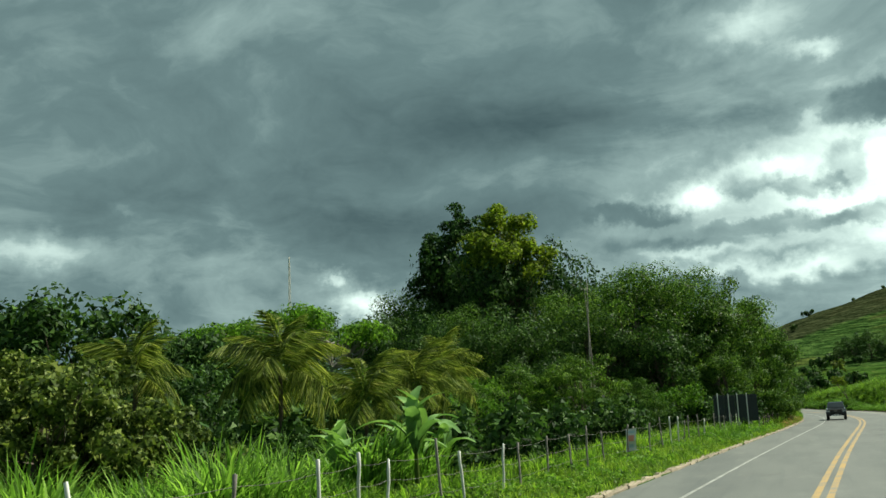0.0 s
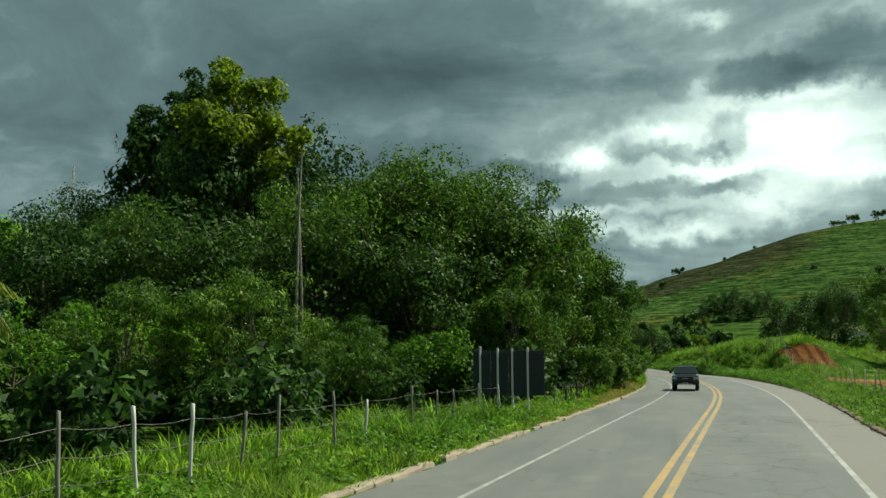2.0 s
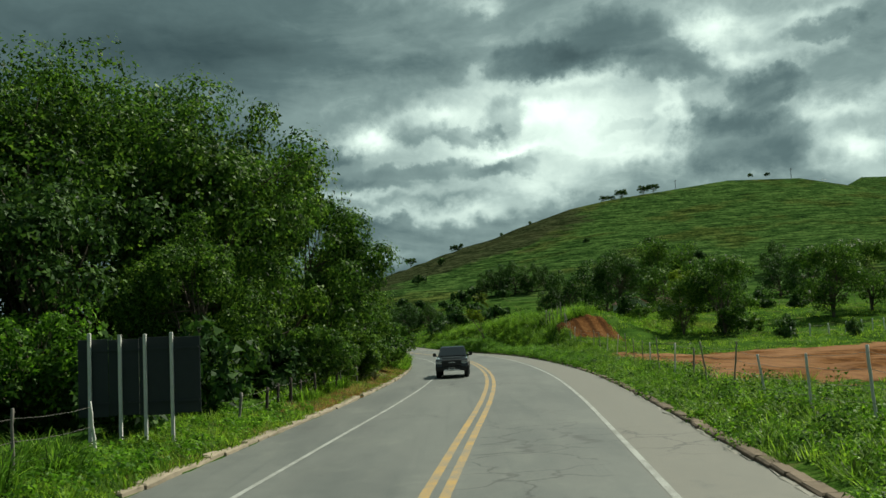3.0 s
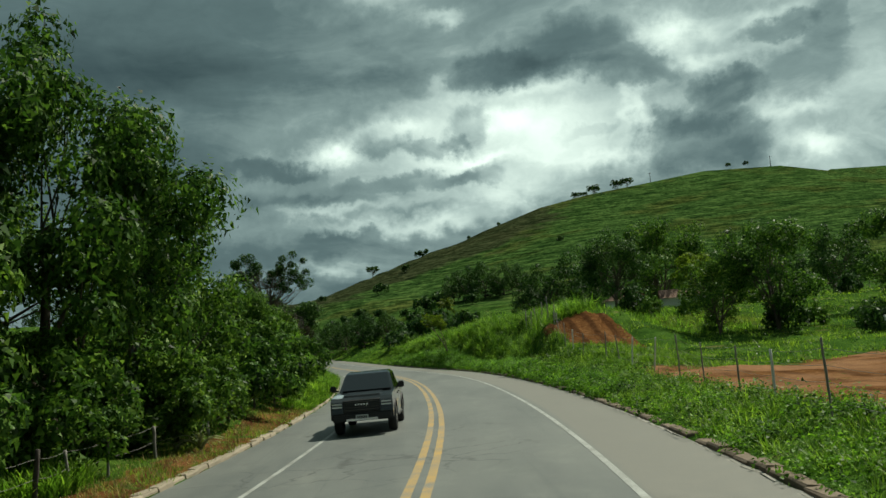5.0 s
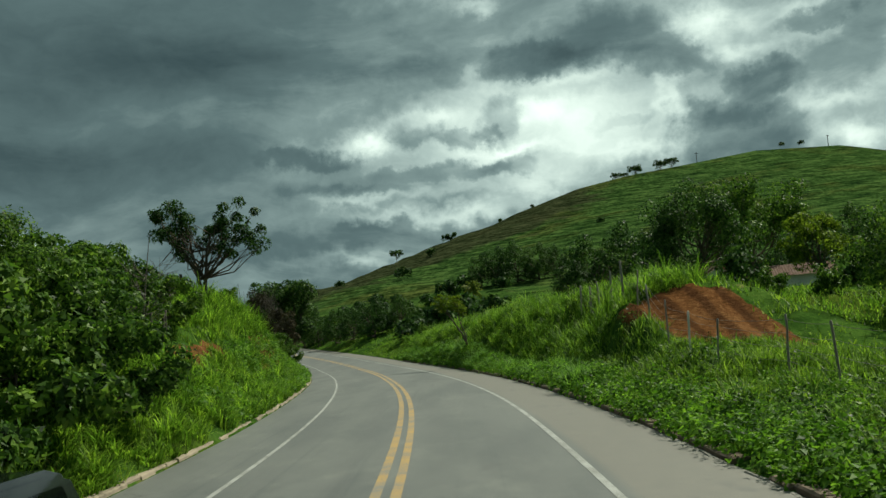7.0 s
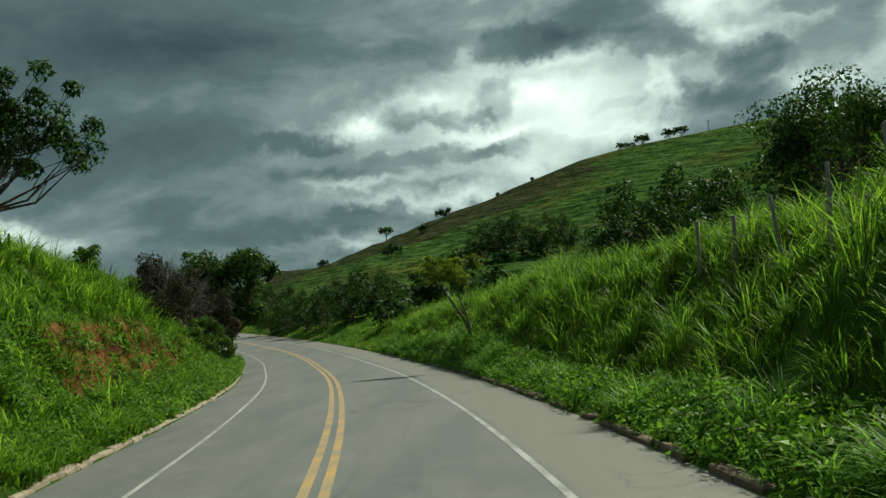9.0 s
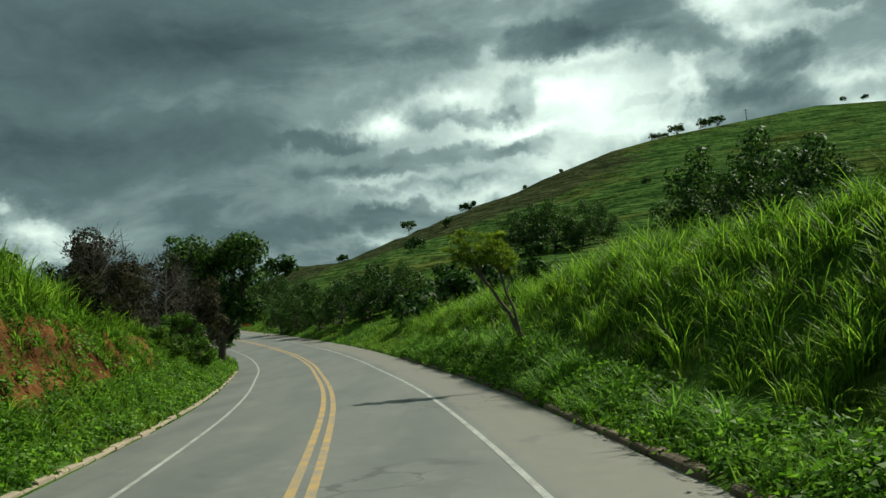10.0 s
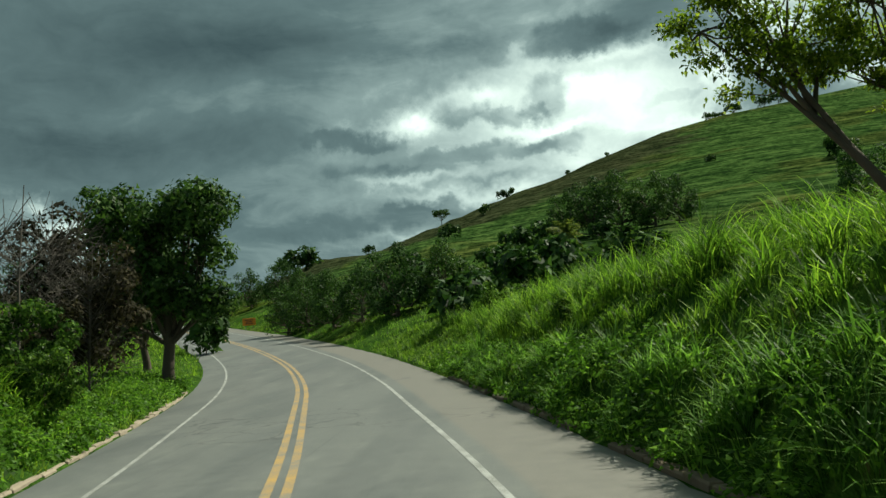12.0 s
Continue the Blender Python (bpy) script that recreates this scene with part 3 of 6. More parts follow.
def blades(rng, base, high, wide, bend, away=None, simple=False):
    """Arching grass blades, five triangles each; short ones a single leaning sliver."""
    n = len(base)
    a = rng.uniform(0, 2 * np.pi, n)
    out = np.stack([np.cos(a), np.sin(a), np.zeros(n)], 1)
    if away is not None:
        out = unit(out + away)
    side = np.stack([-out[:, 1], out[:, 0], np.zeros(n)], 1)
    H, W, B = high[:, None], wide[:, None], bend[:, None]
    up = np.array([0, 0, 1.0])
    if simple:
        tip = base + up * H * (1 - 0.35 * B) + out * B * H * 0.75
        V = np.stack([base - side * W * 0.7, base + side * W * 0.7, tip], 1).reshape(-1, 3)
        return V, np.arange(3 * n).reshape(n, 3)

    def along(q):
        return base + up * H * (q - 0.40 * B * q * q) + out * B * H * 0.56 * q * q
    V = np.stack([base - side * W * 0.35, base + side * W * 0.35, along(0.45) + side * W / 2, along(0.45) - side * W / 2,
                  along(0.78) + side * W * 0.36, along(0.78) - side * W * 0.36, along(1.0)], 1).reshape(-1, 3)
    i = 7 * np.arange(n)[:, None]
    return V, np.concatenate([i + [0, 1, 2], i + [0, 2, 3], i + [3, 2, 4], i + [3, 4, 5], i + [5, 4, 6]])


# ---- setting: ground, road, lines, kerbs ----
def build_ground():
    ys = np.concatenate([np.arange(-90, 262, 1.0), 262 + np.cumsum(np.linspace(1.2, 6, 80)), 560 + np.cumsum(np.linspace(8, 120, 38))])
    near = np.arange(5.4, 17, 0.4)
    out = np.concatenate([near, near[-1] + np.cumsum(np.linspace(0.6, 5, 40)), near[-1] + 115 + np.cumsum(np.linspace(6, 130, 28))])
    us = np.concatenate([-out[::-1], np.linspace(-5, 5.8, 5), out + 0.6])
    yy, uu = np.meshgrid(ys, us, indexing="ij")
    xx = road_xy(yy, uu)
    zz = height(xx.ravel(), yy.ravel()).reshape(xx.shape)
    me = grid_mesh("ground", xx, yy, zz, GROUND)
    tone = me.attributes.new("soil", "FLOAT", "POINT")
    tone.data.foreach_set("value", soil(xx.ravel(), yy.ravel()).astype(np.float32))
    parched = (uu.ravel() > 6.0) & (yy.ravel() > 80) & (yy.ravel() < 134)
    me.attributes.new("parched", "FLOAT", "POINT").data.foreach_set("value", parched.astype(np.float32))
    top = 0.985 * ridge_line(xx.ravel()) - 4.5 - zz.ravel()
    wild = np.clip(1 - top / 16, 0, 1) * np.clip((95 - xx.ravel()) / 50, 0, 1) * (yy.ravel() > 300)
    me.attributes.new("heath", "FLOAT", "POINT").data.foreach_set("value", wild.astype(np.float32))
    tagged(new("ground", me), "green pasture and verge with bare red soil patches", "ground", kind="structure")


build_ground()


def build_road():
    ys = np.arange(-90, 421, 1.0)
    us = np.array([LEFT_EDGE, -3.6, -1.8, 0, 1.9, 3.7, 4.2, RIGHT_EDGE])
    yy, uu = np.meshgrid(ys, us, indexing="ij")
    jag = 0.10 * wavy(yy * 1.0, yy * 0.7, 0.9, 2.0) * (np.abs(uu) > 5)
    me = grid_mesh("road", road_xy(yy, uu + jag), yy, climb(yy), ASPHALT)
    tone = me.attributes.new("lane", "FLOAT", "POINT")
    tone.data.foreach_set("value", uu.ravel().astype(np.float32))
    road = tagged(new("road", me), "worn grey asphalt road bending to the left", "road", kind="structure")
    middle = smooth_table([-90, 50, 110, 128, 160, 184, 200, 420], [0.16, 0.18, 0.18, 0.05, 0.06, -0.10, -0.14, -0.14])
    left = smooth_table([-90, 60, 165, 184, 420], [0.0, 0.0, -0.04, -0.28, -0.28])
    right = smooth_table([-90, 50, 80, 100, 128, 148, 165, 184, 420], [0.28, 0.28, 0.26, 0.12, -0.04, 0.08, 0.02, -0.16, -0.16])
    for name, u, w, mat, label, course in (("lane_line", -0.18, 0.19, PAINT_YELLOW, "double yellow centre line", middle), ("lane_line", 0.18, 0.19, PAINT_YELLOW, "double yellow centre line", middle),
                                   ("edge_line", -3.42, 0.12, PAINT_WHITE, "faded white edge line", left), ("edge_line", 3.78, 0.14, PAINT_WHITE, "faded white edge line", right)):
        child(name, strip(name, -90, 420, u - w / 2, u + w / 2, 0.006, mat, course), road, label)


build_road()

# ---- plants: builders ----
def crown_tree(seed, high, wide, clear, trunk_r, clumps, count, leaf, mat, bark=None, squash=0.8, puff=0.42, droop=0.10, lean_to=(0, 0), lobes=None, limbs=True, slim=0.66, fork=1, lumpy=True, boughs=26):
    """Trunk with limbs, and a crown of leaf clumps at their ends. Returns the two meshes."""
    rng = np.random.default_rng(seed)
    mid, half = (clear + high) / 2, (high - clear) / 2
    clumps, puff = int(clumps * 1.6), puff * 0.66
    spots = []
    knots = [unit(rng.normal(size=3) + np.array([0, 0, 0.25])) for _ in range(max(5, clumps // 8))]
    for k in range(clumps):
        z = 1 - 2 * (k + 0.5) / clumps
        a = k * 2.39996 + rng.uniform(-0.4, 0.4)
        q = math.sqrt(max(0, 1 - z * z))
        d = np.array([q * math.cos(a), q * math.sin(a), z])
        f = rng.uniform(0.55, 0.92) * (1 + 0.16 * math.sin(3 * a + seed) * q)
        if lumpy and rng.random() < 0.8:
            knot = knots[k % len(knots)]
            d, f = knot * rng.uniform(0.55, 0.8) + unit(rng.normal(size=3)) * rng.uniform(0.15, 0.42), 1.0
        spots.append(np.array([lean_to[0], lean_to[1], mid]) + d * np.array([wide * f, wide * f, half * f]))
    if lobes:
        spots = []
        for (lx, ly, lz, lr, much) in lobes:
            for _ in range(much):
                d = unit(rng.normal(size=3))
                spots.append(np.array([lx, ly, lz]) + d * lr * rng.uniform(0.35, 0.85) * np.array([1, 1, 0.8]))
    fork_at = clear * 0.8 + 0.1 * half
    paths = []
    for f in range(fork):
        a = f * 2.4 + seed
        off = np.array([math.cos(a), math.sin(a), 0]) * (0 if fork == 1 else 0.16 * wide)
        ctr = np.array([lean_to[0], lean_to[1], 0])
        paths.append([(off * t + ctr * t * 0.8 + np.array([rng.normal(0, 0.04) * high * t * 0.4, rng.normal(0, 0.04) * high * t * 0.4, (fork_at + half * 1.0) * t - 0.3 * (t == 0)]),
                       trunk_r * (1.25 if t == 0 else 1 - 0.62 * t) / math.sqrt(fork)) for t in (0, 0.12, 0.3, 0.5, 0.75, 1)])
    if limbs:
        for s in spots[::max(1, len(spots) // boughs)]:
            trunk = paths[rng.integers(0, fork)]
            fit = [k for k in range(2, 6) if clear * 0.7 <= trunk[k][0][2] <= s[2] - 0.25 * wide * 0.4] or [int(np.argmin([abs(q[0][2] - max(0.3, s[2] - 0.3 * wide)) for q in trunk]))]
            j = fit[int(rng.integers(0, len(fit)))]
            p0 = np.array(trunk[j][0])
            bend = (p0 + s) / 2 + np.array([0, 0, -0.10 * np.linalg.norm(s - p0)]) + rng.normal(0, 0.05, 3) * wide
            r = trunk[j][1] * 0.55
            paths.append([(p0, r), ((p0 + bend) / 2, r * 0.8), (bend, r * 0.6), ((bend + s) / 2, r * 0.38), (s, r * 0.16)])
            for _ in range(1):
                e = s + unit(rng.normal(size=3)) * wide * puff * 0.7
                paths.append([(bend, r * 0.35), ((bend + e) / 2 + rng.normal(0, 0.04, 3) * wide, r * 0.22), (e, 0.012)])
    TV, TF = tubes(paths[:fork], 7)
    if len(paths) > fork:
        LV, LF = tubes(paths[fork:], 4)
        TV, TF = np.concatenate([TV, LV]), np.concatenate([TF, LF + len(TV)])
    per = max(1, count // len(spots))
    B, W, N = [], [], []
    for s in spots:
        r = wide * puff * rng.uniform(0.65, 1.35)
        d = unit(rng.normal(size=(per, 3)) + np.array([0, 0, 0.25]))
        q = 0.66 + 0.34 * rng.random((per, 1)) ** 0.6
        lump = 1 + 0.28 * np.sin(d[:, :1] * 5 + s[0]) * np.sin(d[:, 1:2] * 5 + s[1])
        B.append(s + d * q * r * lump * np.array([1, 1, squash]))
        drift = rng.normal(size=(per, 3))
        W.append(unit(unit(drift - d * np.sum(drift * d, 1, keepdims=True)) + 0.35 * d + np.array([0, 0, -droop])))
        N.append(d)
    B, W, N = np.concatenate(B), np.concatenate(W), np.concatenate(N)
    L = leaf * rng.uniform(0.65, 1.35, len(B))
    LV, LF = leaves(rng, B, W, L, L * slim * rng.uniform(0.8, 1.2, len(B)), droop, N, True)
    return mesh_from("trunk", TV, TF, bark or BARK, True), mesh_from("crown", LV, LF, mat)


def tree_parts(**how):
    t, c = crown_tree(**how)
    t.name = "stem"
    return [("stem", t, ""), ("crown", c, "")]


class Kind:
    """A plant or thing built once and then set out again and again."""

    def __init__(self, name, label, category, parts, group=""):
        self.name, self.label, self.category, self.group, self.parts, self.root = name, label, category, group, parts, None

    def set(self, x, y, size=1.0, turn=0.0, sink=0.05, label="", tall=1.0, z=None):
        m = Matrix.Translation((x, y, (z_at(x, y) if z is None else z) - sink)) @ Matrix.Rotation(radians(turn), 4, "Z") @ Matrix.Diagonal((size, size, size * tall, 1))
        if self.root is None:
            self.root = ob = tagged(new(self.name), self.label, self.category, self.group)
            ob.empty_display_size = 0.3
            for name, me, lab in self.parts:
                child(name, me, ob, lab)
            ob.matrix_basis = m
        else:
            ob = copy_thing(self.root, Matrix.Identity(4))
            ob.matrix_basis = m
        if label:
            ob["label"] = label
        else:
            ob["label"] = self.label
        return ob


def tree_kind(name, label, group="", **how):
    t, c = crown_tree(**how)
    return Kind(name, label, "tree", [("trunk", t, ""), ("crown", c, "")], group)


# trees, in their real sizes; each is set out at about that size
wood_a = tree_kind("broadleaf_tree", "broad green tree in dense roadside woods", "woods beside the road", seed=1, high=14, wide=6.2, clear=2.0, trunk_r=0.34, clumps=46, count=33000, leaf=0.185, mat=LEAF_MID, puff=0.36, boughs=18)
wood_b = tree_kind("broadleaf_tree", "spreading dark green tree in dense woods", "woods beside the road", seed=2, high=12, wide=5.6, clear=1.4, trunk_r=0.30, clumps=40, count=12500, leaf=0.29, mat=LEAF_DARK, puff=0.36)
wood_c = tree_kind("broadleaf_tree", "leafy tree with light green crown", "woods beside the road", seed=3, high=9, wide=4.2, clear=0.8, trunk_r=0.2, clumps=32, count=7000, leaf=0.30, mat=LEAF_LUSH, puff=0.36)
edge_tree = tree_kind("broadleaf_tree", "glossy green tree overhanging the road verge", "woods beside the road", seed=4, high=9, wide=3.9, clear=0.6, trunk_r=0.2, clumps=44, count=27000, leaf=0.172, mat=LEAF_MID, puff=0.33, boughs=12)
shrub_near = Kind("shrub", "dense glossy green shrub on the verge", "shrub",
                  tree_parts(seed=5, high=3.4, wide=1.9, clear=-0.2, trunk_r=0.05, clumps=26, count=6800, leaf=0.18, mat=LEAF_MID, puff=0.34, boughs=8), "roadside shrubs")
shrub_far = Kind("shrub", "dark green shrub under the trees", "shrub",
                 tree_parts(seed=6, high=3.2, wide=2.2, clear=-0.3, trunk_r=0.05, clumps=16, count=1400, leaf=0.42, mat=LEAF_DARK, puff=0.45, boughs=5), "undergrowth")
shrub_lush = Kind("shrub", "bright green leafy shrub", "shrub",
                  tree_parts(seed=7, high=2.4, wide=1.5, clear=-0.2, trunk_r=0.04, clumps=18, count=2600, leaf=0.25, mat=LEAF_MID, puff=0.42, boughs=5), "undergrowth")
bush_hill = Kind("shrub", "dark bush on the green hillside", "shrub",
                 tree_parts(seed=26, high=3.2, wide=2.2, clear=-0.3, trunk_r=0.05, clumps=9, count=420, leaf=0.75, mat=LEAF_DARK, puff=0.5, boughs=3), "hillside bushes")
mango = tree_kind("mango_tree", "dense dark round-crowned tree", "dark trees below the hill", seed=8, high=11, wide=5.6, clear=-2.4, trunk_r=0.35, clumps=34, count=5400, leaf=0.42, mat=LEAF_DARK, puff=0.36)
mango_near = tree_kind("mango_tree", "dense dark round-crowned tree behind the palms", "dark trees behind the palms", seed=28, high=11, wide=5.6, clear=-0.2, trunk_r=0.35, clumps=44, count=6500, leaf=0.46, mat=LEAF_DARK, puff=0.34)
feather = tree_kind("feathery_tree", "bright feathery tree with drooping layered sprays", seed=9, high=7, wide=4.6, clear=0.6, trunk_r=0.14, clumps=50, count=20000, leaf=0.18, mat=LEAF_MID, squash=0.45, puff=0.30, droop=0.35, slim=0.42)
flat_top = tree_kind("flat_topped_tree", "flat-topped tree with pale green canopy", "flat-topped trees", seed=10, high=13.5, wide=6.5, clear=9.0, trunk_r=0.3, clumps=26, count=5000, leaf=0.40, mat=LEAF_LUSH, squash=0.4, puff=0.34, bark=BARK_PALE)
tall_tree = tree_kind("tall_tree", "tall tree with sunlit yellow-green crown", seed=11, high=26.3, wide=4.9, clear=15.0, trunk_r=0.26, clumps=40, count=14000, leaf=0.42, mat=LEAF_YELLOW, puff=0.32)
tall_dark = tree_kind("tall_tree", "tall dark tree with ragged narrow crown", seed=12, high=27, wide=4.4, clear=11.0, trunk_r=0.24, clumps=50, count=11000, leaf=0.42, mat=LEAF_DARK, puff=0.28, squash=0.6)
olive = tree_kind("olive_green_bush", "sunlit olive-green bushy tree", seed=13, high=6.6, wide=3.9, clear=-0.4, trunk_r=0.14, clumps=60, count=18000, leaf=0.195, mat=LEAF_OLIVE, puff=0.18, slim=0.9, droop=0.05)
field_tree = tree_kind("field_tree", "low-branched tree standing in the field", "field trees", seed=14, high=9.2, wide=4.9, clear=0.7, trunk_r=0.26, clumps=40, count=13000, leaf=0.24, mat=LEAF_MID, puff=0.30, fork=3)
yellow_tree = tree_kind("yellow_green_tree", "small tree with yellow-green foliage by the house", seed=15, high=5.6, wide=2.5, clear=1.0, trunk_r=0.12, clumps=22, count=6500, leaf=0.24, mat=LEAF_YELLOW, puff=0.36)
open_tree = tree_kind("open_tree", "open-crowned tree with two lobes on the bank", seed=16, high=6.6, wide=4.2, clear=1.2, trunk_r=0.20, clumps=20, count=9500, leaf=0.17, mat=LEAF_DARK, puff=0.15, fork=2, boughs=44,
                      lobes=[(-1.4, 0, 4.8, 2.1, 22), (2.2, 0.2, 4.2, 2.6, 30), (-0.4, 0.3, 3.5, 1.6, 7)])


def sparse_tree(seed, stems, lobes, leaf, count, mat, bark):
    """A thin tree drawn by its stems, with loose sprays of small leaves at the ends of its boughs."""
    rng = np.random.default_rng(seed)
    paths = [[(np.array(p), r) for p, r in stem] for stem in stems]
    B, W = [], []
    for k, (at, r) in enumerate(lobes):
        at = np.array(at)
        stem = paths[min(len(stems) - 1, k % len(stems))]
        p0, r0 = stem[-1] if k % 3 else stem[-2]
        mid = (p0 + at) / 2 + rng.normal(0, 0.10, 3)
        paths.append([(p0, r0 * 0.8), (mid, r0 * 0.5), (at, r0 * 0.2)])
        for _ in range(9):
            e = at + unit(rng.normal(size=3) + [0, 0, 0.2]) * r * rng.uniform(0.6, 1.25) * np.array([1, 1, 0.7])
            q = mid if rng.random() < 0.4 else at
            paths.append([(q, r0 * 0.28), ((q + e) / 2 + rng.normal(0, 0.06, 3), r0 * 0.16), (e, 0.006)])
            m = count // (9 * len(lobes))
            B.append(e + rng.normal(0, 0.15, (m, 3)) * np.array([1, 1, 0.5]) * r * 1.6)
            W.append(unit(rng.normal(size=(m, 3)) + [0, 0, -0.15]))
    B, W = np.concatenate(B), np.concatenate(W)
    L = leaf * rng.uniform(0.6, 1.3, len(B))
    up = np.tile([0.0, 0.0, 1.0], (len(B), 1))
    return [("trunk", mesh_from("trunk", *tubes(paths, 6), bark, True), ""), ("crown", mesh_from("crown", *leaves(rng, B, W, L, L * 0.6, 0.2, up), mat), "")]


lone_tree = Kind("leaning_tree", "small leaning tree with sparse yellow-green leaves", "tree", sparse_tree(
    17, [[((0.05, 0, -0.4), 0.085), ((-0.25, 0.15, 0.5), 0.068), ((-0.6, 0.3, 1.05), 0.06), ((-0.95, 0.5, 1.65), 0.052), ((-1.25, 0.7, 2.1), 0.045)],
         [((0.1, 0, -0.4), 0.07), ((-0.05, 0.15, 0.6), 0.055), ((-0.3, 0.3, 1.3), 0.046), ((-0.45, 0.4, 1.9), 0.038)]],
    [((-2.2, 0.9, 3.1), 0.42), ((-0.3, 0.5, 2.6), 0.40), ((-1.7, 0.8, 2.6), 0.45), ((-0.05, 0.7, 2.2), 0.32), ((-1.3, 0.9, 3.4), 0.48), ((-0.7, 0.4, 3.1), 0.45), ((-1.9, 1.1, 3.7), 0.30), ((-0.9, 0.6, 2.5), 0.40), ((-1.0, 1.0, 2.9), 0.5), ((-0.45, 0.8, 3.4), 0.34)],
    0.062, 15000, LEAF_YELLOW, BARK))
dense_tree = tree_kind("dense_tree", "dense dark tree on the roadside at the bend", seed=19, high=10.4, wide=4.3, clear=1.3, trunk_r=0.30, clumps=60, count=19000, leaf=0.25, mat=LEAF_DARK, puff=0.28, droop=0.05, slim=0.7,
                       lobes=[(2.0, 0, 7.7, 2.2, 22), (-1.5, 0, 7.4, 2.6, 30), (0, 0.3, 5.4, 3.1, 36), (1.9, -0.2, 3.6, 1.5, 10), (-2.0, 0.2, 4.2, 2.0, 14)])
ridge_tree = tree_kind("ridge_tree", "dark tree standing on the hill ridge", "ridge trees", seed=18, high=7, wide=4.2, clear=2.6, trunk_r=0.2, clumps=16, count=2000, leaf=0.5, mat=LEAF_DARK, puff=0.32, squash=0.6)


def bare_tree(seed, high, wide, mat, many=26, thick=0.07):
    """Leafless limbs that fork twice."""
    rng = np.random.default_rng(seed)
    paths = [[(np.array([0, 0, -0.2]), thick * 1.2), (np.array([0.1, 0, high * 0.25]), thick), (np.array([0.25, 0.1, high * 0.55]), thick * 0.6), (np.array([0.5, 0.1, high]), 0.01)]]
    for _ in range(many):
        t = rng.uniform(0.05, 0.8)
        p0 = np.array([0.3 * t, 0.05, high * t])
        a, up = rng.uniform(0, 2 * np.pi), rng.uniform(0.3, 1.0)
        length = wide * rng.uniform(0.5, 1.1) * (1.15 - t * 0.6)
        d = unit(np.array([math.cos(a), math.sin(a), up]))
        p1, p2 = p0 + d * length * 0.5, p0 + d * length + np.array([0, 0, 0.2 * length])
        paths.append([(p0, thick * 0.4), (p1, thick * 0.22), (p2, 0.008)])
        for _ in range(4):
            e = p1 + unit(d + rng.normal(0, 0.6, 3)) * length * 0.5
            paths.append([(p1, thick * 0.18), (e, 0.006)])
    return mesh_from("limbs", *tubes(paths, 5), mat, True)


dead_tree = Kind("dead_tree", "bare dead tree with thin grey limbs", "tree", [("branchwork", bare_tree(21, 4.6, 1.8, TWIG_DRY, 22, 0.04), "")])
brown_bush = Kind("dry_bush", "dry brown leafless thicket beside the road", "shrub",
                  [("branchwork", bare_tree(22, 6.5, 3.0, TWIG_DRY, 90, 0.05), ""),
                   ("crown", crown_tree(seed=23, high=6.6, wide=2.4, clear=0.2, trunk_r=0.03, clumps=30, count=5200, leaf=0.22, mat=leafy("leaf_brown", (0.016, 0.017, 0.011), (0.036, 0.034, 0.022), (0.070, 0.060, 0.040), 0.2, 0.8), puff=0.34, limbs=False)[1], "dry brown leaves")])


def frond_mesh(seed, length, mat, pairs=110, hang=0.85):
    """A coconut frond: an arching rib with hanging leaflets on both sides."""
    rng = np.random.default_rng(seed)
    s = np.linspace(0, 1, 10)
    rib = np.stack([length * (s - 0.16 * s**2), 0 * s, length * (0.46 * s - 0.54 * s**2 - 0.10 * s**4)], 1)
    V, F = tubes([[(p, 0.035 * (1 - 0.85 * q)) for p, q in zip(rib, s)]], 4)
    F = np.concatenate([F[:, [0, 1, 2]], F[:, [0, 2, 3]]])
    t = np.repeat(np.linspace(0.14, 0.99, pairs), 2)
    side = np.tile([1.0, -1.0], pairs)
    base = np.stack([np.interp(t, s, rib[:, k]) for k in range(3)], 1)
    way = unit(np.stack([0.55 + 0.3 * t, side * 0.9, -hang * (0.45 + 0.5 * t)], 1) + rng.normal(0, 0.10, (2 * pairs, 3)))
    L = length * 0.30 * np.sin(np.pi * (0.12 + 0.80 * t)) * rng.uniform(0.85, 1.1, 2 * pairs)
    LV, LF = leaves(rng, base, way, L, 0.058 + 0 * L, 0.6, None, True)
    return mesh_from("frond", np.concatenate([V, LV]), np.concatenate([F, LF + len(V)]), mat)


def palm(x, y, crown_z, reach, count=18, seed=0, label="coconut palm with arching sunlit fronds", trunk_r=0.13):
    rng = np.random.default_rng(seed)
    g = z_at(x, y)
    root = tagged(new("coconut_palm"), label, "palm tree", "palms behind the fence")
    root.location = (x, y, g - 0.05)
    high = crown_z - g
    rings = [(np.array([0.10 * math.sin(2.0 * t) * high * 0.3, 0, high * t]), trunk_r * (1.35 if t == 0 else 1.0 - 0.25 * t) * (1 + 0.06 * (k % 2))) for k, t in enumerate(np.linspace(0, 1, 17))]
    child("trunk", mesh_from("trunk", *tubes([rings], 8), BARK, True), root)
    top = Vector(rings[-1][0])
    kinds = [frond_mesh(seed * 10 + k, reach, LEAF_PALM) for k in range(3)]
    for k in range(count):
        tilt = 78 - 118 * (k / count) + rng.uniform(-8, 8)
        m = Matrix.Translation(top) @ Matrix.Rotation(k * 2.39996 + rng.uniform(-0.2, 0.2), 4, "Z") @ Matrix.Rotation(radians(-tilt), 4, "Y") @ Matrix.Scale(rng.uniform(0.8, 1.1), 4)
        child("frond", kinds[k % 3], root, "", m)
    return root


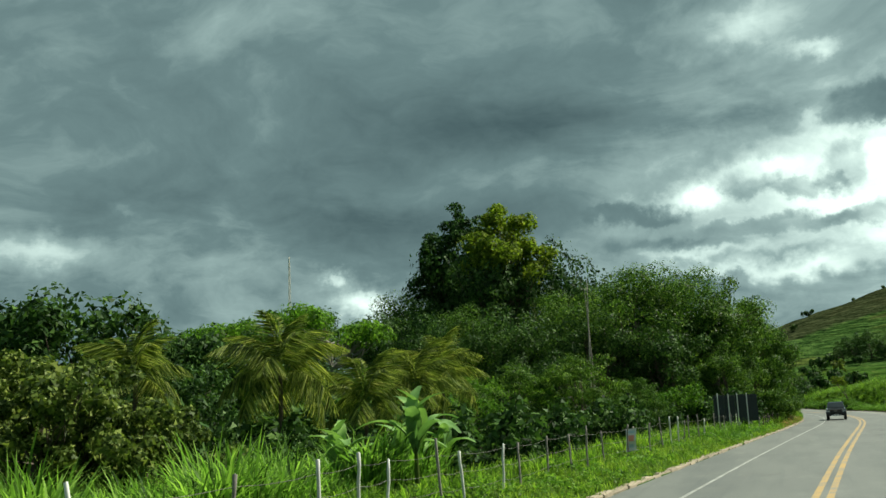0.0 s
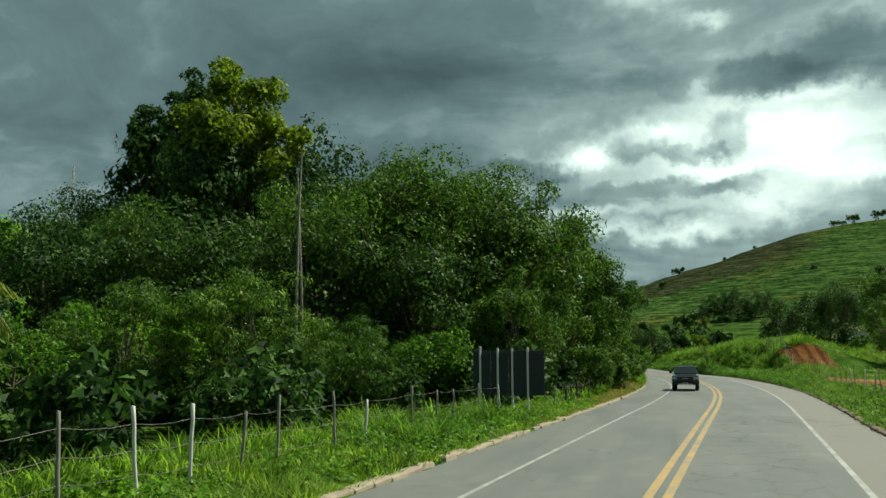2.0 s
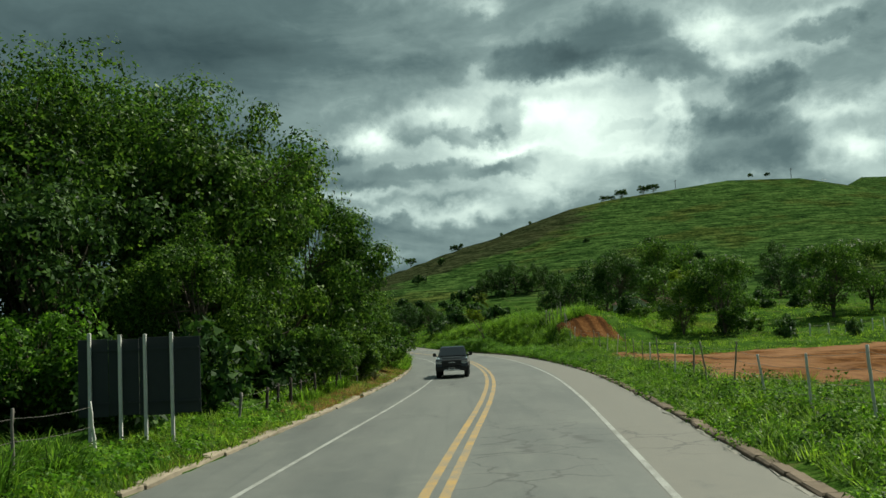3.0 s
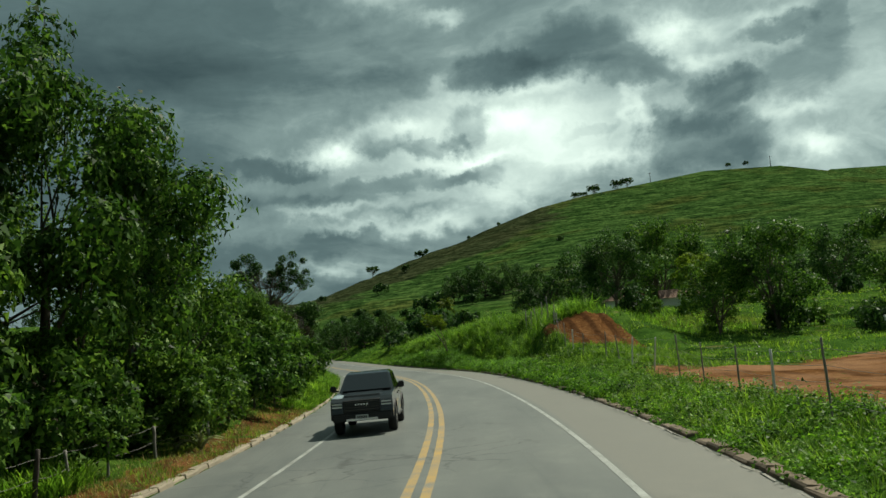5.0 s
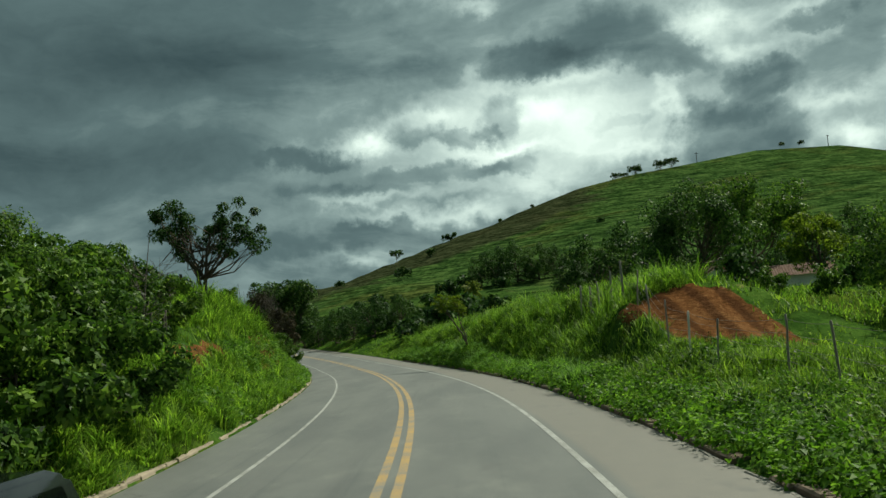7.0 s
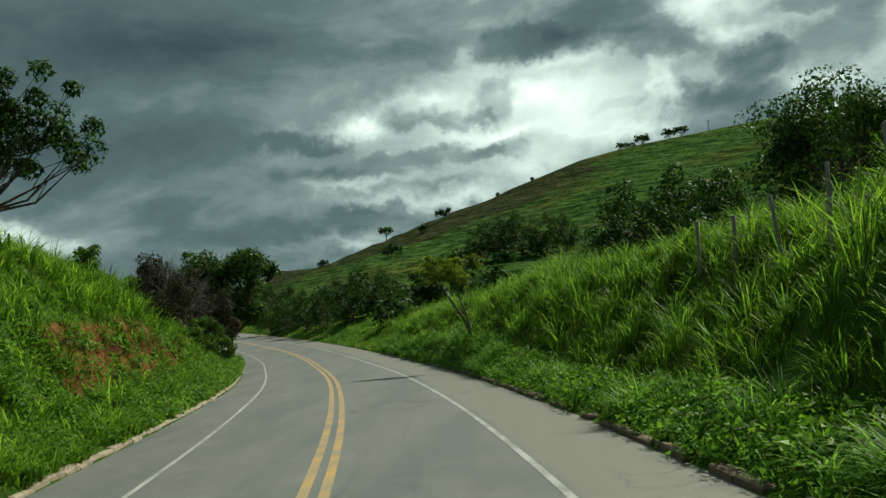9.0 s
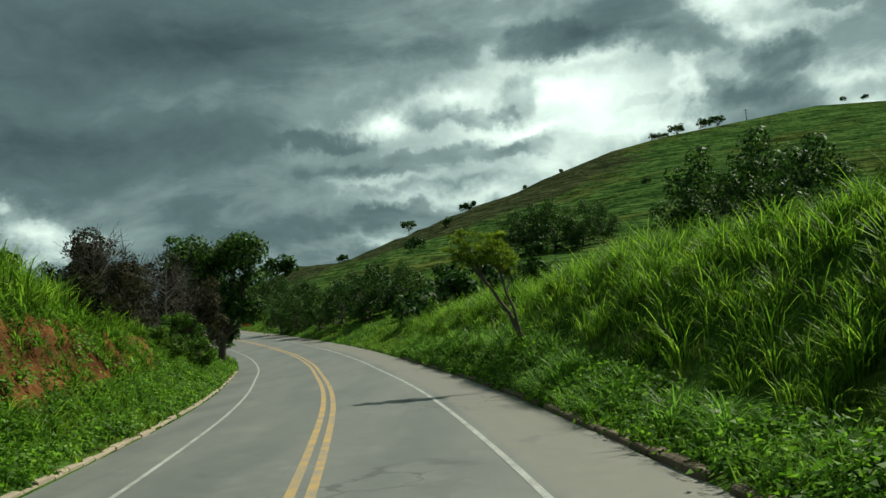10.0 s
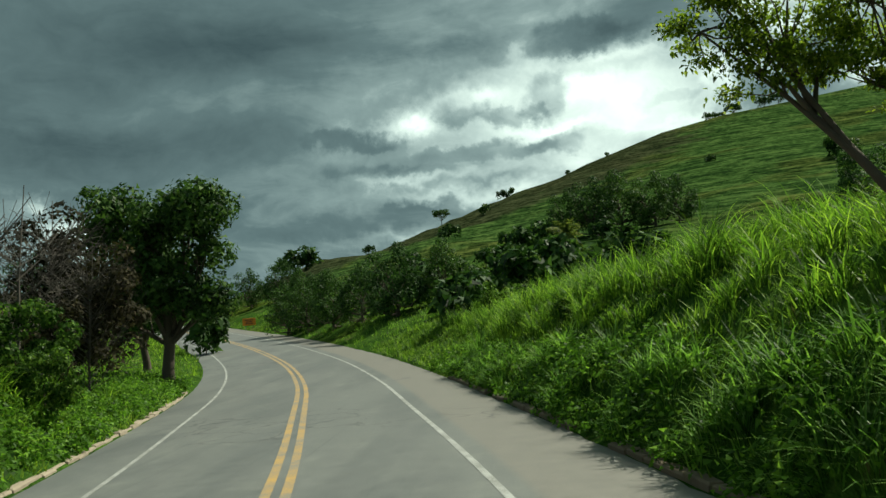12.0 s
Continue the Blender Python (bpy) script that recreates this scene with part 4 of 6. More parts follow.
def banana_leaf(seed, length, wide, mat):
    """A broad arching blade with a midrib and torn edges."""
    rng = np.random.default_rng(seed)
    k = 16
    s = np.linspace(0, 1, k)
    V, F = [], []
    for i, t in enumerate(s):
        w = wide * math.sin(math.pi * (0.06 + 0.90 * t)) ** 0.6
        c = np.array([length * (t - 0.2 * t * t), 0, length * (0.75 * t - 0.85 * t * t)])
        tear = rng.uniform(0.75, 1.0, 2)
        V += [c + [0, w * tear[0] / 2, 0.16 * w], c + [0, w * 0.2, 0.03], c, c + [0, -w * 0.2, 0.03], c + [0, -w * tear[1] / 2, 0.16 * w]]
    for i in range(k - 1):
        for j in range(4):
            F.append([5 * i + j, 5 * i + j + 1, 5 * i + j + 6, 5 * i + j + 5])
    return mesh_from("leaf_blade", V, F, mat, True)


def banana(x, y, high, seed, count=8):
    rng = np.random.default_rng(seed)
    root = tagged(new("banana_plant"), "banana plant with broad torn leaves behind the fence", "banana plant", "banana plants")
    root.location = (x, y, z_at(x, y) - 0.05)
    stem = high * 0.42
    child("stem", mesh_from("stem", *tubes([[(np.array([0, 0, stem * t]), 0.11 * (1 - 0.5 * t)) for t in (0, 0.3, 0.6, 1)]], 8), LEAF_OLIVE, True), root)
    kinds = [banana_leaf(seed + k, high * 0.72, 0.50, LEAF_BANANA) for k in range(3)]
    for k in range(count):
        tilt = 82 - 72 * (k / count) + rng.uniform(-8, 8)
        child("leaf_blade", kinds[k % 3], root, "", Matrix.Translation((0, 0, stem * rng.uniform(0.8, 1.0))) @ Matrix.Rotation(k * 2.4 + seed, 4, "Z") @ Matrix.Rotation(radians(-tilt), 4, "Y"))


# ---- woods to the left of the road ----
tall_tree.set(-28.6, 101, 0.96, 40)
tall_dark.set(-37.3, 108, 1.0, 0)
for x, y, s, a in ((-14, 93, 1.17, 10), (-8.9, 98.5, 1.15, 80), (-20.5, 97, 0.95, 150), (-31, 92, 0.9, 200), (-24, 104, 1.05, 260), (-44, 104, 1.15, 310)):
    wood_a.set(x, y, s, a)
for x, y, s, a, t in ((-30.5, 103, 1.2, 20, 1.25), (-36.5, 110, 1.25, 130, 1.3), (-25.5, 107, 1.15, 250, 1.2)):
    wood_b.set(x, y, s * 1.14, a, tall=t, label="tall green tree in the middle of the woods")
for x, y, s, a in ((-11, 88.5, 0.8, 20), (-17.5, 88, 0.9, 90), (-25, 88, 0.95, 160), (-32, 84, 0.9, 220), (-13.5, 100, 1.05, 280), (-38, 95, 1.1, 330), (-50, 97, 1.1, 30), (-19, 82, 0.6, 70), (-8, 106, 0.9, 40), (-13, 112, 0.9, 100)):
    wood_b.set(x, y, s, a)
for x, y, s, a in ((-22, 79, 0.75, 0), (-27.5, 76, 0.8, 60), (-34, 75, 0.85, 120), (-40, 80, 0.95, 180), (-23, 69, 0.6, 240), (-30, 66, 0.65, 300), (-47, 74, 0.9, 20), (-36, 63, 0.7, 77), (-9.5, 83, 0.55, 130), (-26, 92, 1.15, 15)):
    wood_c.set(x, y, s, a)
for x, y, s, a, t in ((-5.6, 101.5, 1.15, 0, 1.25), (-4.4, 108, 1.08, 70, 1.18), (-3.6, 113.0, 0.88, 140, 1.10), (-6.8, 94, 1.1, 210, 1.15), (-5.6, 89, 0.75, 280, 1.0), (-9.5, 113, 0.95, 30, 1.0), (-5.8, 119, 0.68, 100, 1.0)):
    edge_tree.set(x, y, s, a, tall=t)
for x, y, s, a in ((-1.7, 119.6, 1.2, 0), (-0.9, 124.6, 0.98, 60), (-3.0, 97.5, 0.95, 120), (-2.6, 104, 0.95, 180), (-1.6, 110.5, 0.9, 240), (-1.5, 115.5, 0.8, 200), (-2.4, 129.5, 0.8, 90), (-2.6, 134.5, 0.95, 33), (-4.6, 139.5, 1.0, 77), (-6.2, 145, 0.95, 166), (-4.6, 131.5, 1.15, 222), (-4.6, 126, 1.1, 15)):
    shrub_near.set(x, y, s, a)
feather.set(-16.0, 76.5, 1.0, 0)
feather.set(-21.5, 74.5, 0.92, 100)
feather.set(-11.8, 78.0, 0.66, 200)
for x, y, s, a in ((-48.5, 85, 1.0, 0), (-56, 87, 1.0, 90), (-41.5, 84, 1.0, 200)):
    flat_top.set(x, y, s, a)
for x, y, s, a in ((-58.5, 61, 1.25, 0), (-51.5, 60, 1.28, 80), (-45.0, 62, 1.0, 160), (-66, 66, 1.3, 40), (-39, 55, 0.7, 90), (-64, 48, 1.0, 200), (-45, 76, 0.95, 30), (-54, 79, 1.0, 110), (-38, 70, 0.7, 250)):
    mango_near.set(x, y, s, a)
for x, y, s, a in ((-22.6, 24.5, 1.0, 0), (-20.6, 27.5, 0.75, 120), (-26.5, 29, 0.9, 220), (-30, 37, 0.85, 10)):
    olive.set(x, y, s, a)
rng = np.random.default_rng(77)
for k in range(46):
    x, y = rng.uniform(-46, -17), rng.uniform(38, 92)
    if x > -24 and y < 66:
        continue
    shrub_far.set(x, y, rng.uniform(0.7, 1.25), rng.uniform(0, 360))
for k in range(30):
    y = rng.uniform(66, 118)
    shrub_far.set(float(road_xy(y, rng.uniform(-18, -13))), y, rng.uniform(0.6, 1.1), rng.uniform(0, 360))
# dark-leaved kind chosen so its colour carries the deep shade behind the fence
for k in range(16):
    y = rng.uniform(34, 66)
    shrub_far.set(float(road_xy(y, rng.uniform(-24, -14))), y, rng.uniform(0.6, 1.0), rng.uniform(0, 360), label="shrub coloured dark for the shade behind the fence")
# added shrubs: hide the palm trunks and stand in for the shade behind them
for x, y, s, a in ((-26.5, 45, 1.3, 0), (-29, 50, 1.4, 70), (-26.5, 54, 1.3, 140), (-27, 61, 1.4, 210), (-27.5, 67, 1.3, 280), (-31, 57, 1.5, 350), (-32, 44, 1.4, 33), (-24.5, 70, 1.2, 99)):
    shrub_far.set(x, y, s, a, label="added dark thicket for the shade behind the palms")
# added shrubs whose dark leaves stand in for the black shade under the canopy
for k in range(14):
    y = 80 + 2.6 * k
    shrub_far.set(float(road_xy(y, -9.6 - 1.2 * (k % 3))), y, 0.62 + 0.1 * (k % 4), 53 * k, label="added dark shrub standing for shade under roadside trees")
palm(-23.3, 41, 4.9, 4.0, 17, 1)
palm(-22.6, 57, 4.1, 4.0, 15, 2)
palm(-22.7, 49.5, 3.4, 3.7, 14, 3)
palm(-23.4, 64, 5.0, 3.9, 15, 4)
palm(-27.8, 36, 4.8, 3.2, 14, 5, "young palm with upright pale green fronds")
banana(-13.4, 27.4, 3.0, 31, 7)
banana(-11.2, 28.2, 3.5, 33, 9)
banana(-12.3, 29.6, 2.8, 36, 7)
banana(-12.2, 33.5, 2.6, 38, 8)
# ---- plants further on, to both sides ----
open_tree.set(-7.8, 169, 1.0, 0)
dead_tree.set(-3.4, 143, 0.9, 20)
dead_tree.set(-5.5, 137, 0.8, 140)
for x, y, s, a in ((-4.0, 137.2, 0.75, 0), (-6.4, 142, 0.8, 90), (-8.5, 150, 0.7, 180), (-4.9, 133, 0.9, 45)):
    shrub_near.set(x, y, s, a)
dense_tree.set(-13.1, 228, 1.13, 0)
dense_tree.set(-17.6, 237, 0.85, 130)
brown_bush.set(-11.6, 215, 0.92, 0)
brown_bush.set(-14.2, 217.8, 1.25, 77)
brown_bush.set(-15.8, 213, 0.85, 150)
brown_bush.set(-7.9, 189.5, 0.64, 100)
brown_bush.set(-9.0, 193.5, 0.66, 200)
brown_bush.set(-9.9, 198, 0.58, 300)
dead_tree.set(-12.0, 210.5, 1.5, 60)
dead_tree.set(-14.6, 214, 1.9, 200)
dead_tree.set(-16.8, 215.5, 1.8, 20)
dead_tree.set(-13.6, 209, 1.5, 110)
shrub_near.set(-9.6, 184, 0.7, 60)
shrub_near.set(-8.4, 199.5, 0.55, 0)
shrub_near.set(-8.9, 206, 0.62, 100)
shrub_near.set(-13, 200, 1.1, 200)
shrub_near.set(-10.9, 208.3, 0.82, 140)
for x, y, s, a in ((-4.9, 144.5, 0.95, 0), (-3.5, 139.8, 0.80, 70), (-4.3, 148.5, 0.75, 150), (-6.3, 141.0, 1.1, 210), (-6.0, 147.0, 1.0, 290), (-2.6, 136.2, 0.75, 30)):
    shrub_near.set(x, y, s, a, label="dark glossy shrub behind the bank fence")
lone_tree.set(8.5, 188.3, 1.0, 0, sink=0.0, z=2.2)
for x, y, s, a in ((31.5, 150, 0.86, 0), (27.6, 151, 0.6, 120), (46.5, 160, 0.9, 220), (53, 165, 0.9, 20)):
    field_tree.set(x, y, s, a)
wood_b.set(27.0, 184, 0.72, 40, label="broad dark tree beside the white house", tall=1.0)
yellow_tree.set(36, 183, 1.0, 0)
field_tree.set(37.5, 206, 1.3, 140, label="tall tree on top of the bank")
for x, y, s, a in ((14.5, 318, 0.62, 0), (18.5, 316, 0.74, 60), (22.5, 319, 0.78, 120), (27, 317, 0.68, 20), (31, 320, 0.62, 70), (23.5, 216, 0.74, 190), (27.5, 219, 0.84, 250), (31.5, 221, 0.8, 310), (20.8, 213, 0.5, 15),
                   (55, 252, 0.8, 0), (63, 256, 0.85, 40), (76, 262, 0.8, 80), (98, 245, 0.85, 120), (112, 252, 0.8, 160), (48, 295, 0.75, 200), (88, 300, 0.75, 240), (44, 238, 0.7, 280), (70, 222, 0.85, 20), (84, 214, 0.9, 60), (60, 205, 0.75, 200), (125, 230, 0.9, 33), (140, 260, 0.9, 93)):
    mango.set(x, y, s, a)
for x, y, s, a in ((-16.8, 287, 0.62, 0), (-14, 284, 0.66, 70), (-11.2, 286, 0.6, 140), (-8.2, 283, 0.66, 200), (-12.5, 294, 0.6, 10), (-21, 306, 0.72, 60), (-27, 330, 0.75, 130)):
    mango.set(x, y, s * 0.62, a, label="green tree beyond the bend of the road")
for x, y, s, a in ((-20.0, 287, 0.50, 100), (-16.5, 281, 0.46, 170), (-12.5, 274, 0.52, 230), (-9.0, 270, 0.48, 290), (-5.0, 264, 0.56, 40), (-0.5, 266, 0.50, 120), (-34.0, 346, 0.62, 10), (-41.0, 352, 0.62, 80)):
    mango.set(x, y, s, a, label="dark low tree in the row beside the road")
palm(11.6, 282, 10.4, 2.6, 14, 6, "small palm with drooping fronds below the hill")
for x, y, s, a in ((2.6, 247, 1.0, 0), (3.8, 239, 0.8, 90), (0.4, 252, 0.9, 200), (5.6, 226, 0.5, 30), (6.4, 214, 0.35, 60)):
    shrub_lush.set(x, y, s, a, label="green bush on the crest of the bank")
for k in range(30):
    x, y = rng.uniform(-50, 190), rng.uniform(262, 262 + 190 * rng.random() ** 1.6)
    bush_hill.set(x, y, rng.uniform(0.5, 1.25), rng.uniform(0, 360), label="dark bush on the green hillside")
for k in range(26):
    y = rng.uniform(225, 330)
    bush_hill.set(float(road_xy(y, rng.uniform(9, 30) if y < 280 else rng.uniform(20, 34))), y, rng.uniform(0.6, 1.2), rng.uniform(0, 360), label="dark bush at the foot of the hill")
for k in range(24):
    y = rng.uniform(232, 400)
    bush_hill.set(float(road_xy(y, rng.uniform(-40, -10))), y, rng.uniform(0.8, 1.7), rng.uniform(0, 360), label="dark bush beyond the bend")
for x, y, s in ((80.5, 508, 0.7), (84.5, 510, 0.6), (89, 509, 1.0), (100, 510, 0.95), (104.5, 509, 0.9), (-12, 480, 0.85)):
    ridge_tree.set(x, y, s * 0.85, x * 37)
for x, y, s in ((150, 505, 0.55), (158, 505, 0.6), (8, 497, 0.95), (11, 498, 0.7), (30, 497, 0.5), (44, 500, 0.45), (-49, 440, 2.1), (-54, 445, 1.6), (2, 455, 0.9), (-6, 400, 1.1)):
    bush_hill.set(x, y, s, x * 37, label="dark bush on the skyline of the hill")
for x, y, s in ((-75, 350, 1.1), (-90, 370, 1.3), (-62, 342, 0.95), (-110, 380, 1.4), (-52, 356, 0.75)):
    mango.set(x, y, s, x * 11)


for x, y, s, a in ((-1.3, 128.6, 1.15, 10), (-1.0, 133.0, 0.85, 130), (-3.2, 136.0, 0.9, 250)):
    shrub_near.set(x, y, s, a)
edge_tree.set(-3.6, 130.5, 0.52, 50, tall=0.95)


for k in range(34):
    x, y = rng.uniform(22, 78), rng.uniform(132, 182)
    if 15 < x < 24 and y < 160:
        continue
    (shrub_far if k % 2 else shrub_lush).set(x, y, rng.uniform(0.35, 0.9), rng.uniform(0, 360), label="low bush in the rough pasture")


# ---- grass: uncountable, so stuff ----
def patch_grass(name, label, seed, y0, y1, d0, d1, side, tufts, per, high, wide, mat, spread=0.16, bend=(0.4, 1.1), skip_soil=0.45, skew=1.0, splay=0.8, simple=False, clump=0.0):
    rng = np.random.default_rng(seed)
    y = rng.uniform(y0, y1, tufts)
    d = d0 + (d1 - d0) * rng.random(tufts) ** skew
    u = LEFT_EDGE - d if side < 0 else RIGHT_EDGE + d
    x = road_xy(y, u)
    keep = (soil(x, y) < skip_soil + rng.uniform(-0.2, 0.2, tufts)) & (wavy(x, y, 1.3, seed) > rng.uniform(-1.6, 0.0, tufts))
    if clump:
        keep &= wavy(x, y, clump, seed + 3.0) > rng.uniform(-0.75, 0.25, tufts)
    x, y = x[keep], y[keep]
    n = len(x)
    size = np.repeat(rng.uniform(high[0], high[1], n) * (0.78 + 0.5 * wavy(x, y, 1.7, seed + 1.0) + (0.35 * wavy(x, y, clump, seed + 3.0) if clump else 0.0)), per)
    off = rng.normal(0, spread, (n * per, 2))
    bx, by = np.repeat(x, per) + off[:, 0], np.repeat(y, per) + off[:, 1]
    bu = off_road(bx, by)
    ok = (bu < LEFT_EDGE - 0.05) | (bu > RIGHT_EDGE + 0.12)
    bx, by, size, off = bx[ok], by[ok], size[ok], off[ok]
    base = np.stack([bx, by, height(bx, by) - 0.03], 1)
    away = np.concatenate([off / (spread + 1e-6) * splay, np.zeros((len(off), 1))], 1)
    H = size * rng.uniform(0.6, 1.2, len(bx))
    V, F = blades(rng, base, H, wide * rng.uniform(0.7, 1.4, len(bx)), rng.uniform(bend[0], bend[1], len(bx)), away, simple)
    tagged(new(name, mesh_from(name, V, F, mat)), label, "grass", kind="stuff")


def patch_weeds(name, label, seed, y0, y1, d0, d1, side, tufts, per, size, leaf, mat, skew=1.0):
    """Low broad-leaved weeds in rounded clumps."""
    rng = np.random.default_rng(seed)
    y = rng.uniform(y0, y1, tufts)
    d = d0 + (d1 - d0) * rng.random(tufts) ** skew
    x = road_xy(y, LEFT_EDGE - d if side < 0 else RIGHT_EDGE + d)
    keep = (wavy(x, y, 1.8, seed) > rng.uniform(-1.2, 0.5, tufts)) & (soil(x, y) < rng.uniform(0.35, 0.75, tufts))
    x, y = x[keep], y[keep]
    n = len(x)
    r = np.repeat(rng.uniform(size[0], size[1], n), per)[:, None]
    dirs = unit(rng.normal(size=(n * per, 3)) + [0, 0, 0.6])
    dirs[:, 2] = np.abs(dirs[:, 2])
    c = np.stack([np.repeat(x, per), np.repeat(y, per), np.repeat(height(x, y), per)], 1)
    base = c + dirs * r * rng.uniform(0.4, 1.0, (n * per, 1))
    bu = off_road(base[:, 0], base[:, 1])
    ok = (bu < LEFT_EDGE - 0.02) | (bu > RIGHT_EDGE - 0.08)
    base, dirs = base[ok], dirs[ok]
    L = leaf * rng.uniform(0.6, 1.4, len(base))
    V, F = leaves(rng, base, unit(np.cross(dirs, rng.normal(size=base.shape)) + 0.5 * dirs + [0, 0, 0.2]), L, L * 0.7, 0.25, dirs + [0, 0, 0.5], True)
    tagged(new(name, mesh_from(name, V, F, mat)), label, "weeds", kind="stuff")


patch_grass("verge_grass", "lush green grass on the road verge", 41, 8, 86, 0.05, 4.2, -1, 3600, 15, (0.25, 0.6), 0.022, GRASS, 0.12, (0.5, 1.4), splay=1.3, simple=True)
patch_grass("verge_grass", "thin dry grass under the roadside trees", 42, 72, 130, 0.2, 2.4, -1, 1900, 8, (0.12, 0.32), 0.014, GRASS_DRY, 0.12, skip_soil=2, simple=True)
patch_grass("verge_grass", "short green grass beside the kerb", 43, 70, 132, 0.1, 2.2, -1, 2000, 8, (0.15, 0.35), 0.014, GRASS, 0.12, skip_soil=0.8, simple=True)
patch_grass("tall_grass", "tall cane-like grass behind the fence", 44, 18, 34, 7.0, 17.0, -1, 760, 26, (2.4, 3.3), 0.06, CANE, 0.26, (0.4, 1.3), splay=1.3)
patch_grass("tall_grass", "tall green grass between fence and woods", 45, 10, 70, 2.6, 6.5, -1, 520, 26, (0.5, 1.1), 0.026, GRASS_TALL, 0.16, (0.5, 1.4), splay=1.4)
patch_grass("verge_grass", "lush green grass along the field verge", 46, 40, 140, 0.7, 8.5, 1, 4800, 14, (0.25, 0.65), 0.026, GRASS, 0.13, (0.5, 1.4), skew=1.4, splay=1.3, simple=True)
patch_grass("field_grass", "rough pasture grass in the field", 47, 60, 215, 8, 46, 1, 9000, 10, (0.2, 0.55), 0.035, GRASS, 0.28, skip_soil=0.5, simple=True)
patch_grass("verge_grass", "rough grass along the road beyond the bend", 57, 222, 330, 0.2, 16, 1, 3000, 9, (0.3, 0.8), 0.04, GRASS_TALL, 0.25, simple=True)
patch_grass("verge_grass", "rough grass on the inner side of the bend", 58, 205, 330, 0.2, 14, -1, 3000, 9, (0.3, 0.8), 0.04, GRASS_TALL, 0.25, simple=True)
patch_weeds("field_weeds", "dark leafy weeds scattered in the pasture", 59, 60, 215, 7, 46, 1, 900, 18, (0.2, 0.6), 0.16, LEAF_MID)
patch_grass("bank_grass", "tall green grass on the cut bank", 48, 126, 214, 1.0, 8.5, -1, 900, 35, (0.8, 1.6), 0.030, GRASS_TALL, 0.13, (0.7, 1.7), skip_soil=0.45, splay=1.5, clump=1.5)
patch_grass("bank_grass", "short grass on the cut bank", 56, 126, 214, 0.15, 8.5, -1, 4200, 8, (0.3, 0.65), 0.036, GRASS, 0.16, skip_soil=0.42, simple=True)
patch_weeds("verge_weeds", "clump of tall leafy weeds by the billboard", 60, 58, 74, 0.5, 3.2, -1, 420, 30, (0.25, 0.6), 0.12, LEAF_LUSH)
patch_grass("tall_grass", "tall tufts on the verge before the billboard", 61, 60, 73, 1.2, 3.4, -1, 60, 60, (0.8, 1.4), 0.022, GRASS_TALL, 0.16, (0.6, 1.5), splay=1.5)
patch_grass("bank_grass", "tall guinea grass covering the road bank", 49, 151, 236, 2.3, 7.5, 1, 850, 44, (0.9, 1.8), 0.025, GRASS_TALL, 0.13, (0.7, 1.7), splay=1.5, clump=1.7)
patch_grass("bank_grass", "short grass between the tufts on the bank", 55, 132, 250, 0.2, 8.0, 1, 6000, 8, (0.3, 0.7), 0.038, GRASS, 0.16, simple=True)
patch_grass("bank_grass", "tall bright grass along the crest of the bank", 50, 152, 240, 3.2, 8, 1, 900, 36, (1.2, 2.0), 0.024, GRASS_TALL, 0.14, (0.6, 1.5), splay=1.4, clump=1.4)
patch_grass("bank_grass", "rough grass on top of the bank", 63, 150, 236, 6, 20, 1, 2600, 8, (0.5, 1.1), 0.045, GRASS_TALL, 0.22, simple=True)
patch_grass("bank_grass", "tufts hanging over the red soil cut", 64, 164, 206, 1.6, 4.2, -1, 300, 32, (0.5, 1.2), 0.045, GRASS_TALL, 0.16, (1.0, 2.2), skip_soil=3, splay=1.6)
patch_grass("bank_grass", "tall grass on top of the cut bank", 65, 150, 200, 3.6, 7.5, -1, 460, 32, (1.2, 2.0), 0.034, GRASS_TALL, 0.14, (0.6, 1.5), skip_soil=3, splay=1.3, clump=1.5)
patch_weeds("verge_weeds", "bright leafy weeds along the kerb", 51, 140, 230, 0.15, 3.0, -1, 1900, 60, (0.28, 0.65), 0.13, LEAF_LUSH)
patch_weeds("verge_weeds", "bright leafy weeds below the bank", 52, 118, 228, 0.05, 1.8, 1, 1300, 64, (0.28, 0.7), 0.13, LEAF_LUSH)
patch_weeds("verge_weeds", "leafy weeds in the verge grass", 53, 20, 90, 0.4, 3.4, -1, 900, 34, (0.18, 0.45), 0.12, LEAF_LUSH)
patch_weeds("verge_weeds", "leafy weeds along the field edge", 54, 46, 134, 0.02, 4.0, 1, 1150, 60, (0.22, 0.55), 0.085, LEAF_LUSH)
patch_weeds("verge_weeds", "dark leafy clumps in the field verge", 70, 46, 150, 0.05, 4.5, 1, 260, 90, (0.35, 0.75), 0.11, LEAF_MID)
patch_grass("verge_grass", "shaggy grass tussocks along the field verge", 71, 44, 150, 0.25, 6.0, 1, 1100, 24, (0.35, 0.75), 0.02, GRASS, 0.12, (0.6, 1.8), splay=1.5, clump=1.6)


def agave(x, y, seed, count=22):
    """A rosette of long, dry, arching leaves at the road's edge."""
    rng = np.random.default_rng(seed)
    root = tagged(new("agave_plant"), "half-dry agave with pale drooping leaves by the kerb", "agave", "agave plants")
    root.location = (x, y, z_at(x, y) - 0.03)
    kinds = [banana_leaf(seed + k, 1.0, 0.09, AGAVE) for k in range(3)]
    for k in range(count):
        tilt = rng.uniform(5, 70)
        child("leaf_blade", kinds[k % 3], root, "", Matrix.Translation((0, 0, 0.05)) @ Matrix.Rotation(k * 2.4 + seed, 4, "Z") @ Matrix.Rotation(radians(-tilt), 4, "Y") @ Matrix.Scale(rng.uniform(0.6, 1.1), 4))


